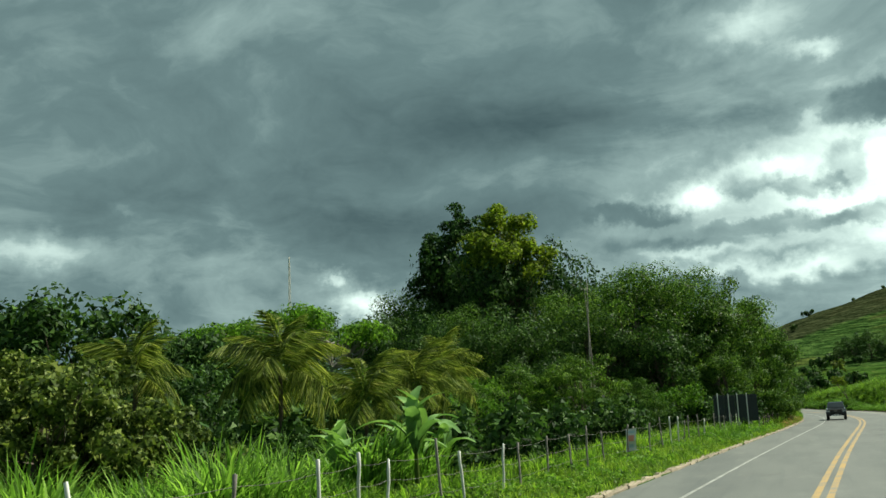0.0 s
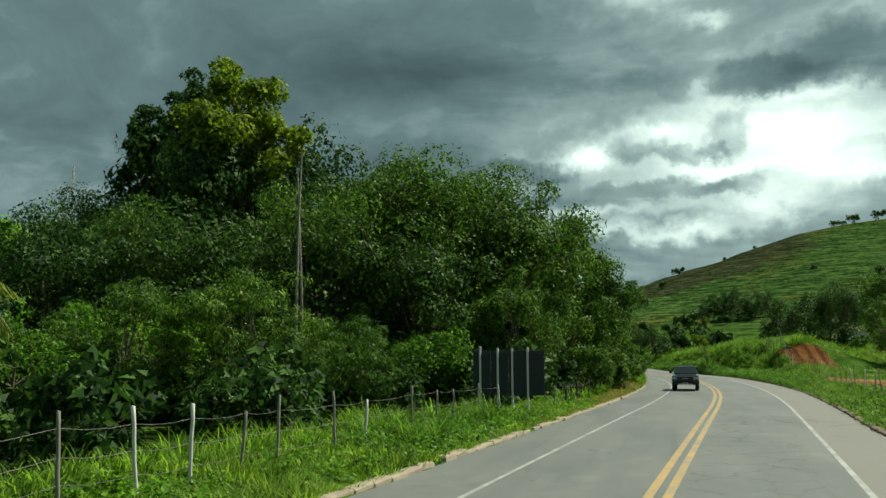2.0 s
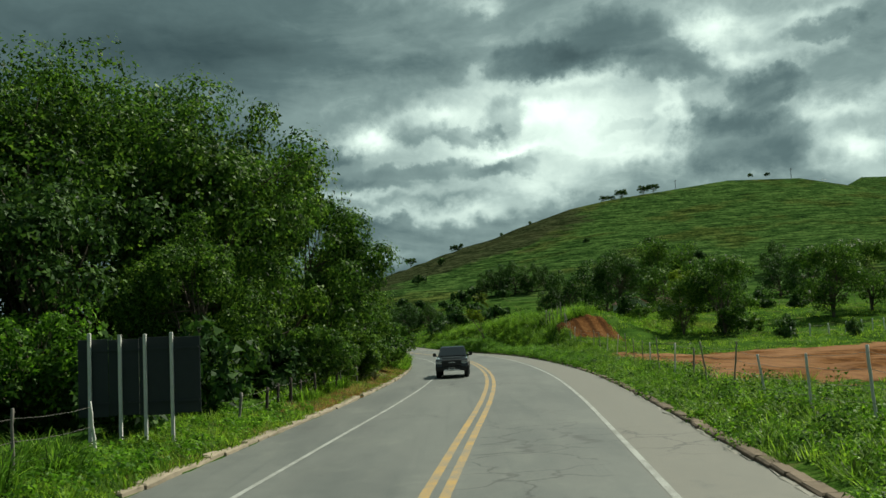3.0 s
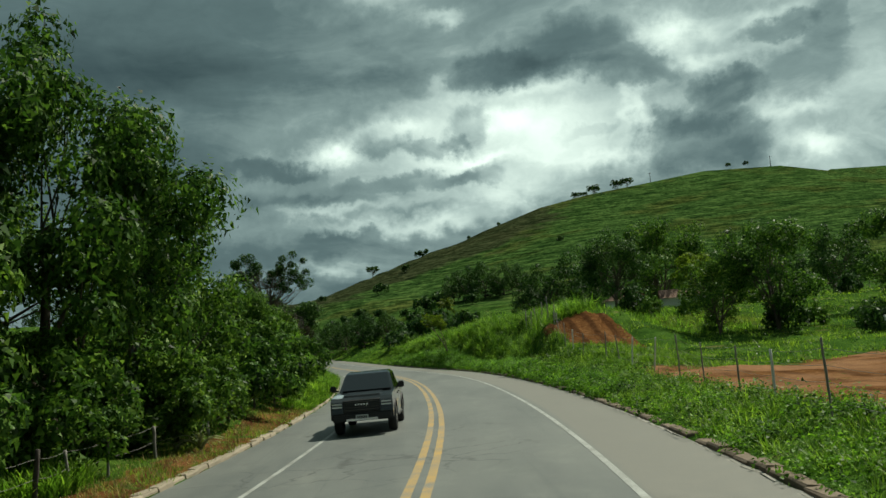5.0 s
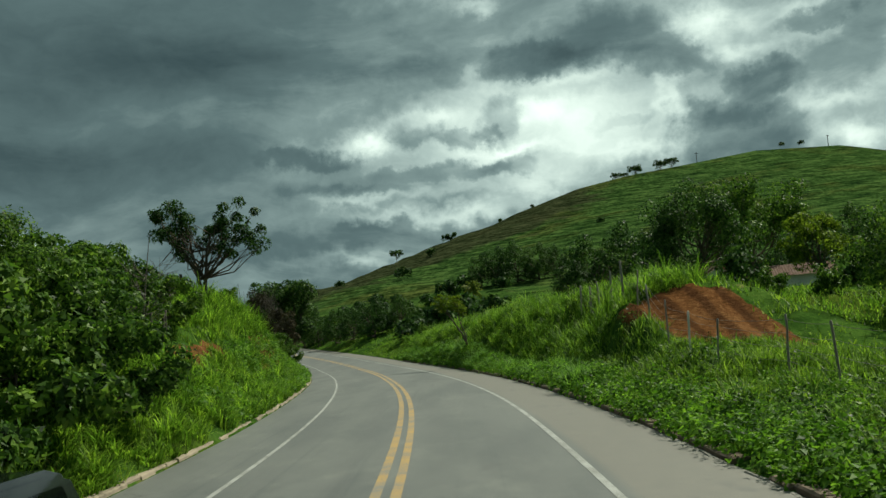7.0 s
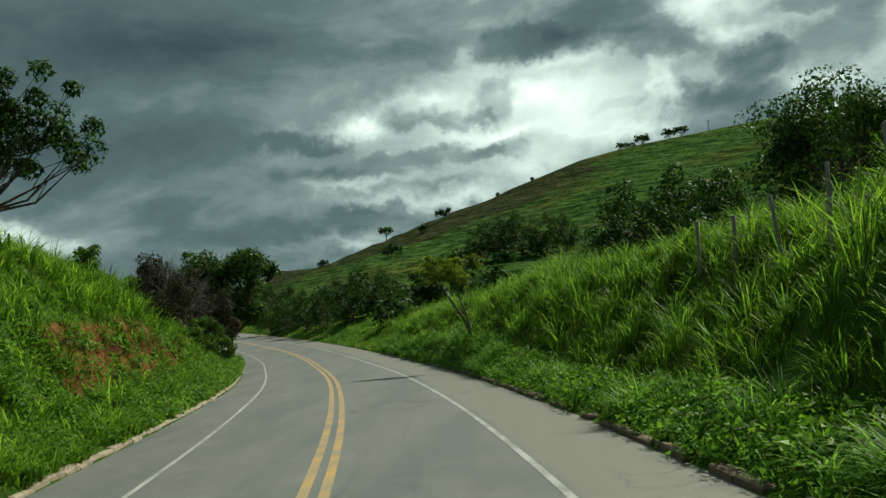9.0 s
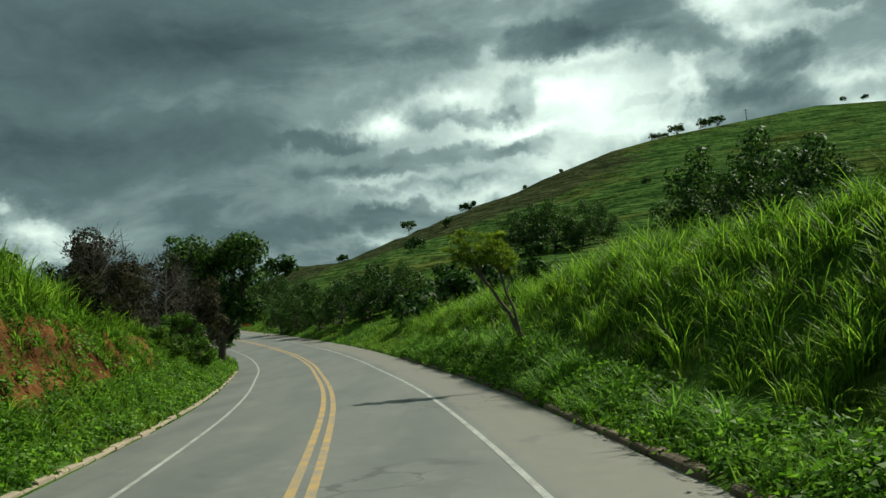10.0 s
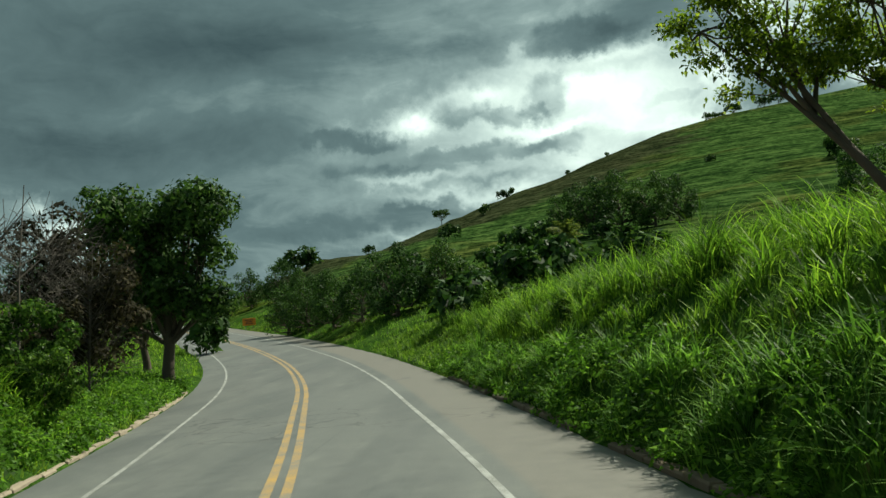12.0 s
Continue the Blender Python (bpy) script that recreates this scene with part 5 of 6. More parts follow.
AGAVE = leafy("agave_leaf", (0.10, 0.13, 0.06), (0.20, 0.22, 0.12), (0.36, 0.34, 0.22), 0.25, 0.5, (0.26, 0.20, 0.12))
agave(-0.7, 109.33, 91)
agave(-1.6, 110.13, 92, 18)
patch_grass("verge_grass", "long grass under the overhanging trees", 66, 92, 104, 1.6, 3.4, -1, 160, 34, (0.5, 0.95), 0.03, GRASS_TALL, 0.14, (0.5, 1.4), skip_soil=3, splay=1.3)
patch_grass("verge_grass", "broad-bladed grass tufts at the foot of the cut bank", 67, 126, 168, 0.12, 2.6, -1, 640, 48, (0.7, 1.3), 0.026, GRASS_TALL, 0.12, (0.7, 1.7), skip_soil=3, splay=1.5, clump=1.2)

patch_grass("verge_grass", "broad-bladed bright tussocks at the foot of the bank", 68, 146, 222, 0.3, 1.6, 1, 480, 46, (0.7, 1.3), 0.026, CANE, 0.12, (0.7, 1.8), skip_soil=3, splay=1.5, clump=1.6)
patch_grass("verge_grass", "uneven grass on the rise before the ploughed slope", 69, 126, 152, 1.4, 7.0, 1, 420, 30, (0.4, 0.8), 0.026, GRASS, 0.13, (0.6, 1.6), splay=1.4, clump=1.5)

# ---- kerbs ----
def kerb_block(seed, long, wide, high, mat):
    rng = np.random.default_rng(seed)
    bm = bmesh.new()
    bmesh.ops.create_cube(bm, size=1.0)
    bmesh.ops.scale(bm, vec=(wide, long, high), verts=bm.verts)
    bmesh.ops.bevel(bm, geom=[e for e in bm.edges if sum(v.co.z > 0 for v in e.verts) == 2], offset=0.035, segments=1, affect="EDGES")
    for v in bm.verts:
        v.co += Vector(rng.normal(0, 0.008, 3))
    me = bpy.data.meshes.new("kerb_stone")
    bm.to_mesh(me)
    bm.free()
    me.materials.append(mat)
    return me


def a2(y):
    return math.atan2(float(centre(y + 0.5) - centre(y - 0.5)), 1.0)


def build_kerbs():
    rng = np.random.default_rng(61)
    for side, y0, y1, edge, mat, wide, label in ((-1, 8, 226, LEFT_EDGE - 0.14, CONCRETE, 0.30, "low pale concrete kerb, chipped and uneven"), (1, 44, 222, RIGHT_EDGE + 0.16, CONCRETE_DIRTY, 0.34, "dirty broken concrete kerb and gutter edge")):
        kerb = tagged(new("kerb"), label, "kerb", kind="structure")
        kinds = [kerb_block(k + 20 + 5 * side, 1.0, wide * rng.uniform(0.85, 1.1), 0.26, mat) for k in range(5)]
        slabs = [kerb_block(k + 90, rng.uniform(0.8, 1.0), rng.uniform(0.10, 0.17), 0.022, CONCRETE_PALE) for k in range(3)]
        y = float(y0)
        while y < y1:
            if not (side > 0 and rng.random() < 0.12) and not (side < 0 and rng.random() < 0.02):
                a = math.atan2(float(centre(y + 0.5) - centre(y - 0.5)), 1.0)
                m = Matrix.Translation((float(road_xy(y, edge + rng.normal(0, 0.02))), y, float(climb(y)) + rng.normal(0, 0.015) - ((0.05 if y < 134 else 0.0) if side > 0 else 0.02))) @ Euler((rng.normal(0, 0.015), rng.normal(0, 0.04), -a + rng.normal(0, 0.01))).to_matrix().to_4x4()
                child("kerb_stone", kinds[int(rng.integers(0, 5))], kerb, "", m)
            if side > 0 and 46 < y < 150 and rng.random() < 0.8:
                m = Matrix.Translation((float(road_xy(y, edge - 0.26 + rng.normal(0, 0.025))), y, float(climb(y)) + 0.004)) @ Euler((0, rng.normal(0, 0.02), -a2(y) + rng.normal(0, 0.04))).to_matrix().to_4x4()
                child("gutter_slab", slabs[int(rng.integers(0, 3))], kerb, "", m)
            y += 1.0


# ---- fences ----
def rod(points, radius, mat, name, parent, sides=6, label=""):
    return child(name, mesh_from(name, *tubes([[(np.array(p, float), r) for p, r in zip(points, radius)]], sides), mat, True), parent, label)


def post_mesh(seed, high, r, mat):
    """A rough-hewn fence post with a cut top."""
    rng = np.random.default_rng(seed)
    ring = [(np.array([rng.normal(0, 0.008), rng.normal(0, 0.008), z]), r * rng.uniform(0.85, 1.15)) for z in np.linspace(-0.25, high, 7)]
    ring.append((np.array([0, 0, high + 0.01]), r * 0.15))
    return mesh_from("post", *tubes([ring], 7), mat, True)


def fence(label, line, gaps, high, mats, strands, seed, spread=0.4, thin=0.045, tilt=0.06):
    """line: places on the ground; posts at about every gap, wires from post to post."""
    rng = np.random.default_rng(seed)
    root = tagged(new("wire_fence"), label, "fence", "fences")
    line = np.array(line, float)
    run = np.concatenate([[0], np.cumsum(np.linalg.norm(np.diff(line, axis=0), axis=1))])
    at, tops, s = [], [], 0.0
    while s < run[-1]:
        x, y = np.interp(s, run, line[:, 0]), np.interp(s, run, line[:, 1])
        at.append((x, y, z_at(x, y)))
        s += gaps * rng.uniform(1 - spread, 1 + spread)
    kinds = [post_mesh(seed + k, 1.0, thin * rng.uniform(0.8, 1.3), mats[k % len(mats)]) for k in range(6)]
    turns = []
    for (x, y, z) in at:
        h = high * rng.uniform(0.85, 1.12)
        e = Euler((rng.normal(0, tilt), rng.normal(0, tilt), rng.uniform(0, 6)))
        m = Matrix.Translation((x, y, z)) @ e.to_matrix().to_4x4() @ Matrix.Diagonal((1, 1, h, 1))
        turns.append((m, h))
        child("post", kinds[int(rng.integers(0, 6))], root, "", m)
    for level in strands:
        pts = [m @ Vector((0, 0, min(0.97, level / h))) for m, h in turns]
        path = []
        for a, b in zip(pts[:-1], pts[1:]):
            for t in (0, 0.33, 0.67):
                sag = 0.05 * (1 - (2 * t - 1) ** 2)
                path.append(tuple(a.lerp(b, t) - Vector((0, 0, sag))))
        path.append(tuple(pts[-1]))
        rod(path, [0.005] * len(path), WIRE, "wire", root, 4)
    return root


ys = np.arange(6, 77, 3.0)
fence("barbed wire fence with weathered uneven wooden posts", [(float(road_xy(y, -7.75 + 0.12 * math.sin(y))), y) for y in ys], 2.4, 1.38, [POST_GREY, POST_WHITE, POST_WHITE, POST_GREY, POST_GREY], (0.35, 0.75, 1.18), 71, 0.55, 0.032)
ys = np.arange(84, 127, 3.0)
fence("old wire fence with short posts under the trees", [(float(road_xy(y, -7.4)), y) for y in ys], 2.6, 0.95, [POST_GREY, POST_DARK], (0.45, 0.85), 72)
fence("wire fence with dark posts climbing the bank", [(float(road_xy(y, u)), y) for y, u in ((133, -8.2), (140, -8.3), (148, -9.2), (157, -11.0), (166, -12.3), (176, -12.6), (190, -11.5))], 1.9, 1.25, [POST_DARK], (0.4, 0.8, 1.1), 73, 0.5)
fence("wire fence with slim posts along the red field", [(11.8, 64), (12.6, 76), (13.1, 84), (13.4, 91), (13.9, 99), (14.8, 107), (15.4, 114), (15.8, 120), (16.0, 126), (15.8, 133), (15.2, 140), (15.2, 146), (15.5, 151)], 3.8, 1.5, [POST_GREY, POST_WHITE, POST_GREY], (0.35, 0.7, 1.05, 1.4), 74, 0.35, 0.03)
fence("fence posts on the crest of the grassy bank", [(15.7, 155), (15.4, 160), (15.3, 168)], 3.2, 1.9, [POST_GREY], (0.6, 1.2, 1.7), 75, 0.3, 0.05)
fence("low fence with pale posts across the pasture", [(35, 141), (42, 143), (52, 146), (64, 150)], 1.6, 1.1, [POST_WHITE], (0.5, 0.95), 76, 0.3, 0.055)
fence("thin stakes of a distant pasture fence", [(41, 192), (52, 196), (66, 198)], 2.0, 1.2, [POST_GREY], (0.5, 1.0), 78, 0.3, 0.04)


# ---- the sign seen from behind, the banner, poles ----
def build_billboard():
    root = tagged(new("billboard"), "roadside billboard seen from behind on white posts", "billboard")
    x0, y0 = -5.75, 78.3
    g = z_at(-4.6, 78.3)
    for k, x in enumerate((-5.78, -4.98, -4.32, -3.62)):
        bm = bmesh.new()
        bmesh.ops.create_cube(bm, size=1.0)
        bmesh.ops.scale(bm, vec=(0.085, 0.085, 3.0), verts=bm.verts)
        bmesh.ops.bevel(bm, geom=bm.edges[:], offset=0.008, segments=1, affect="EDGES")
        bmesh.ops.translate(bm, vec=(x, y0 + 0.02 * k, z_at(x, y0) + 1.4), verts=bm.verts)
        part("post", bm, POST_WHITE, root, "whitewashed square post")
    dark = plain("painted_steel_back", (0.030, 0.036, 0.042), 0.6, 5.0, 0.3, 0.2)
    for k in range(4):
        bm = bmesh.new()
        bmesh.ops.create_cube(bm, size=1.0)
        bmesh.ops.scale(bm, vec=(0.80, 0.03, 2.05 - 0.05 * (k % 2)), verts=bm.verts)
        bmesh.ops.bevel(bm, geom=bm.edges[:], offset=0.006, segments=1, affect="EDGES")
        bmesh.ops.translate(bm, vec=(-5.72 + 0.815 * k, y0 + 0.10 + 0.01 * (k % 2), g + 1.78), verts=bm.verts)
        part("sheet", bm, dark, root, "dark steel sheet")
    for z in (1.1, 2.5):
        bm = bmesh.new()
        bmesh.ops.create_cube(bm, size=1.0)
        bmesh.ops.scale(bm, vec=(3.2, 0.03, 0.05), verts=bm.verts)
        bmesh.ops.translate(bm, vec=(-4.5, y0 + 0.068, g + z), verts=bm.verts)
        part("rail", bm, dark, root)


build_billboard()


def build_banner():
    """A faded plastic sheet tied to the fence, with smears of old print."""
    x, y = float(road_xy(40.6, -7.62)), 40.6
    z = z_at(x, y) + 0.28
    root = tagged(new("banner"), "faded white plastic banner hung on the fence", "banner")
    nx, nz = 8, 14
    def sheet(name, w0, w1, h0, h1, off, mat, label=""):
        xs, zs = np.linspace(w0, w1, nx), np.linspace(h0, h1, nz)
        V, F = [], []
        for s in (0, 1):
            for q in zs:
                for p in xs:
                    V.append((x + p * (1 - 0.12 * math.sin(q * 3.5)) - 0.06 * (0.9 - q), y - off - 0.004 * s + 0.03 * math.sin(9 * q + 2 * p), z + q + 0.05 * p))
        for s in (0, 1):
            for i in range(nz - 1):
                for j in range(nx - 1):
                    a = s * nx * nz + i * nx + j
                    F.append([a, a + 1, a + nx + 1, a + nx])
        child(name, mesh_from(name, V, F, mat, True), root, label)
    sheet("sheet", -0.22, 0.22, 0.0, 0.9, 0.06, plain("faded_plastic", (0.62, 0.64, 0.62), 0.5, 6.0, 0.15))
    red, blue = plain("faded_red_print", (0.60, 0.25, 0.20), 0.6, 14.0, 0.35), plain("faded_blue_print", (0.36, 0.48, 0.56), 0.6, 14.0, 0.3)
    sheet("print", -0.15, 0.14, 0.40, 0.64, 0.075, red, "faded red print")
    sheet("print", -0.13, 0.15, 0.72, 0.82, 0.075, blue, "faded blue print")
    sheet("print", -0.16, 0.12, 0.14, 0.28, 0.075, blue, "faded blue print")
    rod([(x - 0.26, y - 0.08, z - 0.02), (x + 0.26, y - 0.08, z + 0.06)], [0.018, 0.016], POST_WHITE, "stick", root)


build_banner()
for x, y, h, lean_x in ((-16.5, 82.6, 13.9, 0.35), (-16.2, 82.9, 13.0, -0.30)):
    trunk = tagged(new("bare_pole"), "thin pale bare trunk rising from the woods", "dead tree", "bare poles")
    trunk.location = (x, y, z_at(x, y) - 0.1)
    rod([(lean_x * t * t, 0.1 * math.sin(5 * t), h * t) for t in (0, 0.25, 0.5, 0.75, 1)], [0.09, 0.08, 0.07, 0.055, 0.03], BARK_PALE, "stem", trunk)
vine = tagged(new("hanging_vine"), "dry pale vine slanting down from the trees", "vine")
rod([(-8.7, 85.5, 3.0), (-9.3, 85.4, 2.35), (-10.1, 85.3, 1.65), (-11.0, 85.2, 1.1), (-12.0, 85.1, 0.7)], [0.03, 0.03, 0.035, 0.03, 0.03], BARK_PALE, "stem", vine)


# ---- houses on the rise to the right ----
WHITEWASH = plain("whitewashed_wall", (0.62, 0.63, 0.61), 0.85, 5.0, 0.15)
ROOF_TILE = plain("clay_roof_tile", (0.27, 0.17, 0.13), 0.9, 8.0, 0.4, bump=0.7)
DARK_OPENING = plain("dark_wood", (0.035, 0.028, 0.022), 0.8, 9.0, 0.3)


def slab(bm, size, place, m=None):
    made = bmesh.ops.create_cube(bm, size=1.0)["verts"]
    bmesh.ops.scale(bm, vec=size, verts=made)
    bmesh.ops.translate(bm, vec=place, verts=made)
    return made


def house(x, y, turn, wide, deep, eave, peak, label, base):
    root = tagged(new("house"), label, "house", "farm houses")
    root.matrix_basis = pose(x, y, base, 0, 0, turn)
    bm = bmesh.new()
    w, d = wide / 2, deep / 2
    lower = [bm.verts.new(p) for p in ((-w, -d, -1.5), (w, -d, -1.5), (w, d, -1.5), (-w, d, -1.5))]
    upper = [bm.verts.new(p) for p in ((-w, -d, eave), (w, -d, eave), (w, d, eave), (-w, d, eave))]
    top = [bm.verts.new(p) for p in ((0, -d, peak), (0, d, peak))]
    bm.faces.new([lower[0], lower[1], upper[1], top[0], upper[0]])
    bm.faces.new([lower[2], lower[3], upper[3], top[1], upper[2]])
    bm.faces.new([lower[1], lower[2], upper[2], upper[1]])
    bm.faces.new([lower[3], lower[0], upper[0], upper[3]])
    bm.faces.new(lower[::-1])
    part("wall", bm, WHITEWASH, root)
    for side in (-1, 1):
        bm = bmesh.new()
        # one corrugated slope: ridges run from peak to eave
        n_along = int((deep + 0.7) / 0.12)
        rows = []
        for r in range(4):
            f = r / 3
            row = []
            for k in range(n_along + 1):
                lift = 0.035 * (k % 2) + 0.05
                row.append(bm.verts.new((side * (w + 0.35) * f, -(deep + 0.7) / 2 + k * (deep + 0.7) / n_along, peak + lift - (peak - eave) * (w + 0.35) / w * f)))
            rows.append(row)
        for r in range(3):
            for k in range(n_along):
                bm.faces.new([rows[r][k], rows[r][k + 1], rows[r + 1][k + 1], rows[r + 1][k]])
        bmesh.ops.solidify(bm, geom=bm.faces[:], thickness=0.04)
        part("roof", bm, ROOF_TILE, root, "clay tile roof slope")
    bm = bmesh.new()
    slab(bm, (0.85, 0.06, 2.0), (w * 0.35, -d - 0.02, 0.0))
    part("door", bm, DARK_OPENING, root)
    for wx in (-0.5, 0.02):
        bm = bmesh.new()
        slab(bm, (0.7, 0.06, 0.8), (w * wx, -d - 0.02, 0.6))
        part("window", bm, DARK_OPENING, root)


house(31.0, 197.5, 12, 3.2, 5.0, 1.35, 2.2, "small white house with gabled clay tile roof", 4.7)
house(39.2, 198.5, 80, 3.4, 7.0, 1.1, 2.0, "low farm house with weathered tile roof", 4.7)


# ---- sign beyond the bend, masts and pylons ----
def road_sign(x, y):
    root = tagged(new("road_sign"), "orange rectangular road sign on two posts", "road sign")
    root.matrix_basis = pose(x, y, z_at(x, y), 0, 0, 12)
    for px in (-0.55, 0.55):
        rod([(px, 0, -0.3), (px, 0, 1.45)], [0.04, 0.04], POST_GREY, "post", root)
    bm = bmesh.new()
    slab(bm, (1.8, 0.04, 1.0), (0, -0.05, 1.0))
    bmesh.ops.bevel(bm, geom=bm.edges[:], offset=0.012, segments=1, affect="EDGES")
    part("panel", bm, plain("orange_sign", (0.72, 0.24, 0.02), 0.5, 5.0, 0.1), root)
    black = plain("sign_black", (0.02, 0.02, 0.02), 0.5, 5.0, 0.1)
    for k, (w, z) in enumerate(((1.2, 1.25), (0.9, 1.0), (1.1, 0.76))):
        bm = bmesh.new()
        slab(bm, (w, 0.012, 0.10), (0, -0.077, z))
        part("text_bar", bm, black, root)


road_sign(-31.2, 312.7)


def lattice_mast(x, y, high, base_w, label, arms=(), dz=0.0):
    root = tagged(new("lattice_mast"), label, "mast", "masts and pylons")
    root.location = (x, y, z_at(x, y) - 0.3 + dz)
    steel = POST_WHITE
    for sx in (-1, 1):
        for sy in (-1, 1):
            rod([(sx * base_w, sy * base_w, 0), (sx * base_w * 0.2, sy * base_w * 0.2, high)], [0.03 + high * 0.0008] * 2, steel, "leg", root, 4)
    paths = []
    n = 10
    for k in range(n):
        a, b = k / n, (k + 1) / n
        for s in (-1, 1):
            wa, wb = base_w * (1 - 0.8 * a), base_w * (1 - 0.8 * b)
            paths.append([(np.array([s * wa, -wa, a * high]), 0.02), (np.array([-s * wb, -wb, b * high]), 0.02)])
            paths.append([(np.array([-wa, s * wa, a * high]), 0.02), (np.array([-wb, -s * wb, b * high]), 0.02)])
    child("bracing", mesh_from("bracing", *tubes(paths, 4), steel), root)
    for z, w in arms:
        rod([(-w, 0, z), (w, 0, z)], [0.12, 0.12], steel, "arm", root, 4)


lattice_mast(-110, 200, 37, 0.45, "thin antenna mast far behind the trees")
lattice_mast(452, 1180, 46, 3.0, "distant power pylon on the far hill", ((38, 9), (44, 6)))
lattice_mast(405, 1150, 46, 3.0, "distant power pylon on the far hill", ((38, 9), (44, 6)))
for x, y, h in ((114.7, 507, 6.5), (170, 507, 6.0)):
    p = tagged(new("utility_pole"), "slim utility pole on the hill ridge", "pole", "ridge poles")
    p.location = (x, y, z_at(x, y) - 0.3)
    rod([(0, 0, 0), (0, 0, h)], [0.16, 0.12], POST_DARK, "shaft", p)
    rod([(-0.8, 0, h - 0.5), (0.8, 0, h - 0.5)], [0.08, 0.08], POST_DARK, "crossarm", p, 4)


# ---- the black pickup in the oncoming lane ----
def build_pickup():
    paint = plain("black_car_paint", (0.005, 0.006, 0.007), 0.16, 3.0, 0.2, 0.0, 0.02, 0.5, 0.8)
    trim = plain("black_plastic_trim", (0.018, 0.018, 0.019), 0.55, 20.0, 0.2, 0.0, 0.1)
    chrome = plain("chrome", (0.62, 0.64, 0.66), 0.16, 6.0, 0.08, 1.0, 0.02)
    glass = plain("tinted_glass", (0.004, 0.006, 0.008), 0.03, 3.0, 0.1, 0.0, 0.0, 0.5, 0.3)
    lamp = plain("headlamp_lens", (0.55, 0.57, 0.58), 0.12, 8.0, 0.1, 0.3, 0.02, 0.6, 1.0)
    rubber = plain("tyre_rubber", (0.018, 0.018, 0.018), 0.85, 30.0, 0.25, 0.0, 0.5)
    plate = plain("plate_metal", (0.50, 0.51, 0.50), 0.5, 12.0, 0.1)
    root = tagged(new("pickup_truck"), "large black double-cab pickup truck on the road", "pickup truck")

    def outline(points, half, mat, name, label="", taper=None, bevel=0.035):
        """A side outline (along, up), as wide as the truck, with softened edges."""
        bm = bmesh.new()
        rings = []
        for s in (-1, 1):
            rings.append([bm.verts.new((s * (half if taper is None else taper(z)), y, z)) for y, z in points])
        n = len(points)
        bm.faces.new(rings[0])
        bm.faces.new(rings[1][::-1])
        for k in range(n):
            bm.faces.new([rings[0][k], rings[1][k], rings[1][(k + 1) % n], rings[0][(k + 1) % n]][::-1])
        bmesh.ops.recalc_face_normals(bm, faces=bm.faces)
        sharp = [e for e in bm.edges if e.calc_face_angle(0) > 0.45]
        bmesh.ops.bevel(bm, geom=sharp, offset=bevel, segments=2, affect="EDGES", clamp_overlap=True)
        for f in bm.faces:
            f.smooth = False
        return part(name, bm, mat, root, label)

    def arch(y, r, z, steps=9):
        return [(y + r * math.cos(a), z + r * math.sin(a)) for a in np.linspace(0.06, math.pi - 0.06, steps)]

    FRONT, REAR, R = 1.82, -1.85, 0.41
    side = [(2.90, 0.52), (2.95, 0.70), (2.93, 1.08), (2.80, 1.20), (1.9, 1.27), (0.98, 1.30), (-1.55, 1.30), (-1.56, 1.36), (-2.92, 1.38), (-2.95, 0.60), (-2.6, 0.52)]
    belly = [(REAR - 0.52, 0.50)] + arch(REAR, 0.50, 0.48)[::-1] + [(REAR + 0.52, 0.44), (FRONT - 0.52, 0.44)] + arch(FRONT, 0.50, 0.48)[::-1] + [(FRONT + 0.52, 0.50)]
    outline(side + belly, 0.99, paint, "body", "glossy black painted body", taper=lambda z: 0.99 if z < 0.95 else 0.99 - 0.10 * (z - 0.95))
    cab = [(1.02, 1.28), (0.16, 1.86), (-0.10, 1.92), (-1.15, 1.92), (-1.42, 1.85), (-1.58, 1.30)]
    outline(cab, 0.9, paint, "cab", "black cab with dark glass", taper=lambda z: 0.93 - 0.30 * (z - 1.28), bevel=0.045)
    bm = bmesh.new()
    bm.faces.new([bm.verts.new(p) for p in ((-0.82, 0.985, 1.325), (0.82, 0.985, 1.325), (0.69, 0.235, 1.832), (-0.69, 0.235, 1.832))])
    bmesh.ops.translate(bm, vec=(0, 0.012, 0.012), verts=bm.verts)
    bmesh.ops.solidify(bm, geom=bm.faces[:], thickness=0.01)
    part("windshield", bm, glass, root, "dark reflecting windshield")
    for s in (-1, 1):
        for y0, y1, y2, y3 in ((0.72, -0.20, -0.24, 0.16), (-0.32, -1.36, -1.22, -0.34)):
            bm = bmesh.new()
            vs = [bm.verts.new((s * (0.93 - 0.30 * (z - 1.28) + 0.006), y, z)) for y, z in ((y0, 1.36), (y1, 1.36), (y2, 1.80), (y3, 1.80))]
            bm.faces.new(vs)
            bmesh.ops.solidify(bm, geom=bm.faces[:], thickness=-0.008 * s)
            part("side_window", bm, glass, root)
        for y in (0.55, -0.45):
            bm = bmesh.new()
            slab(bm, (0.035, 0.20, 0.035), (s * 0.985, y - 0.45, 1.13))
            bmesh.ops.bevel(bm, geom=bm.edges[:], offset=0.01, segments=1, affect="EDGES")
            part("door_handle", bm, trim, root)
        bm = bmesh.new()
        slab(bm, (0.20, 0.11, 0.21), (s * 1.15, 0.62, 1.42))
        slab(bm, (0.16, 0.07, 0.06), (s * 1.0, 0.64, 1.34))
        bmesh.ops.bevel(bm, geom=bm.edges[:], offset=0.03, segments=2, affect="EDGES")
        part("mirror", bm, trim, root, "black door mirror")
        bm = bmesh.new()
        slab(bm, (0.40, 0.14, 0.20), (s * 0.77, 2.86, 0.98))
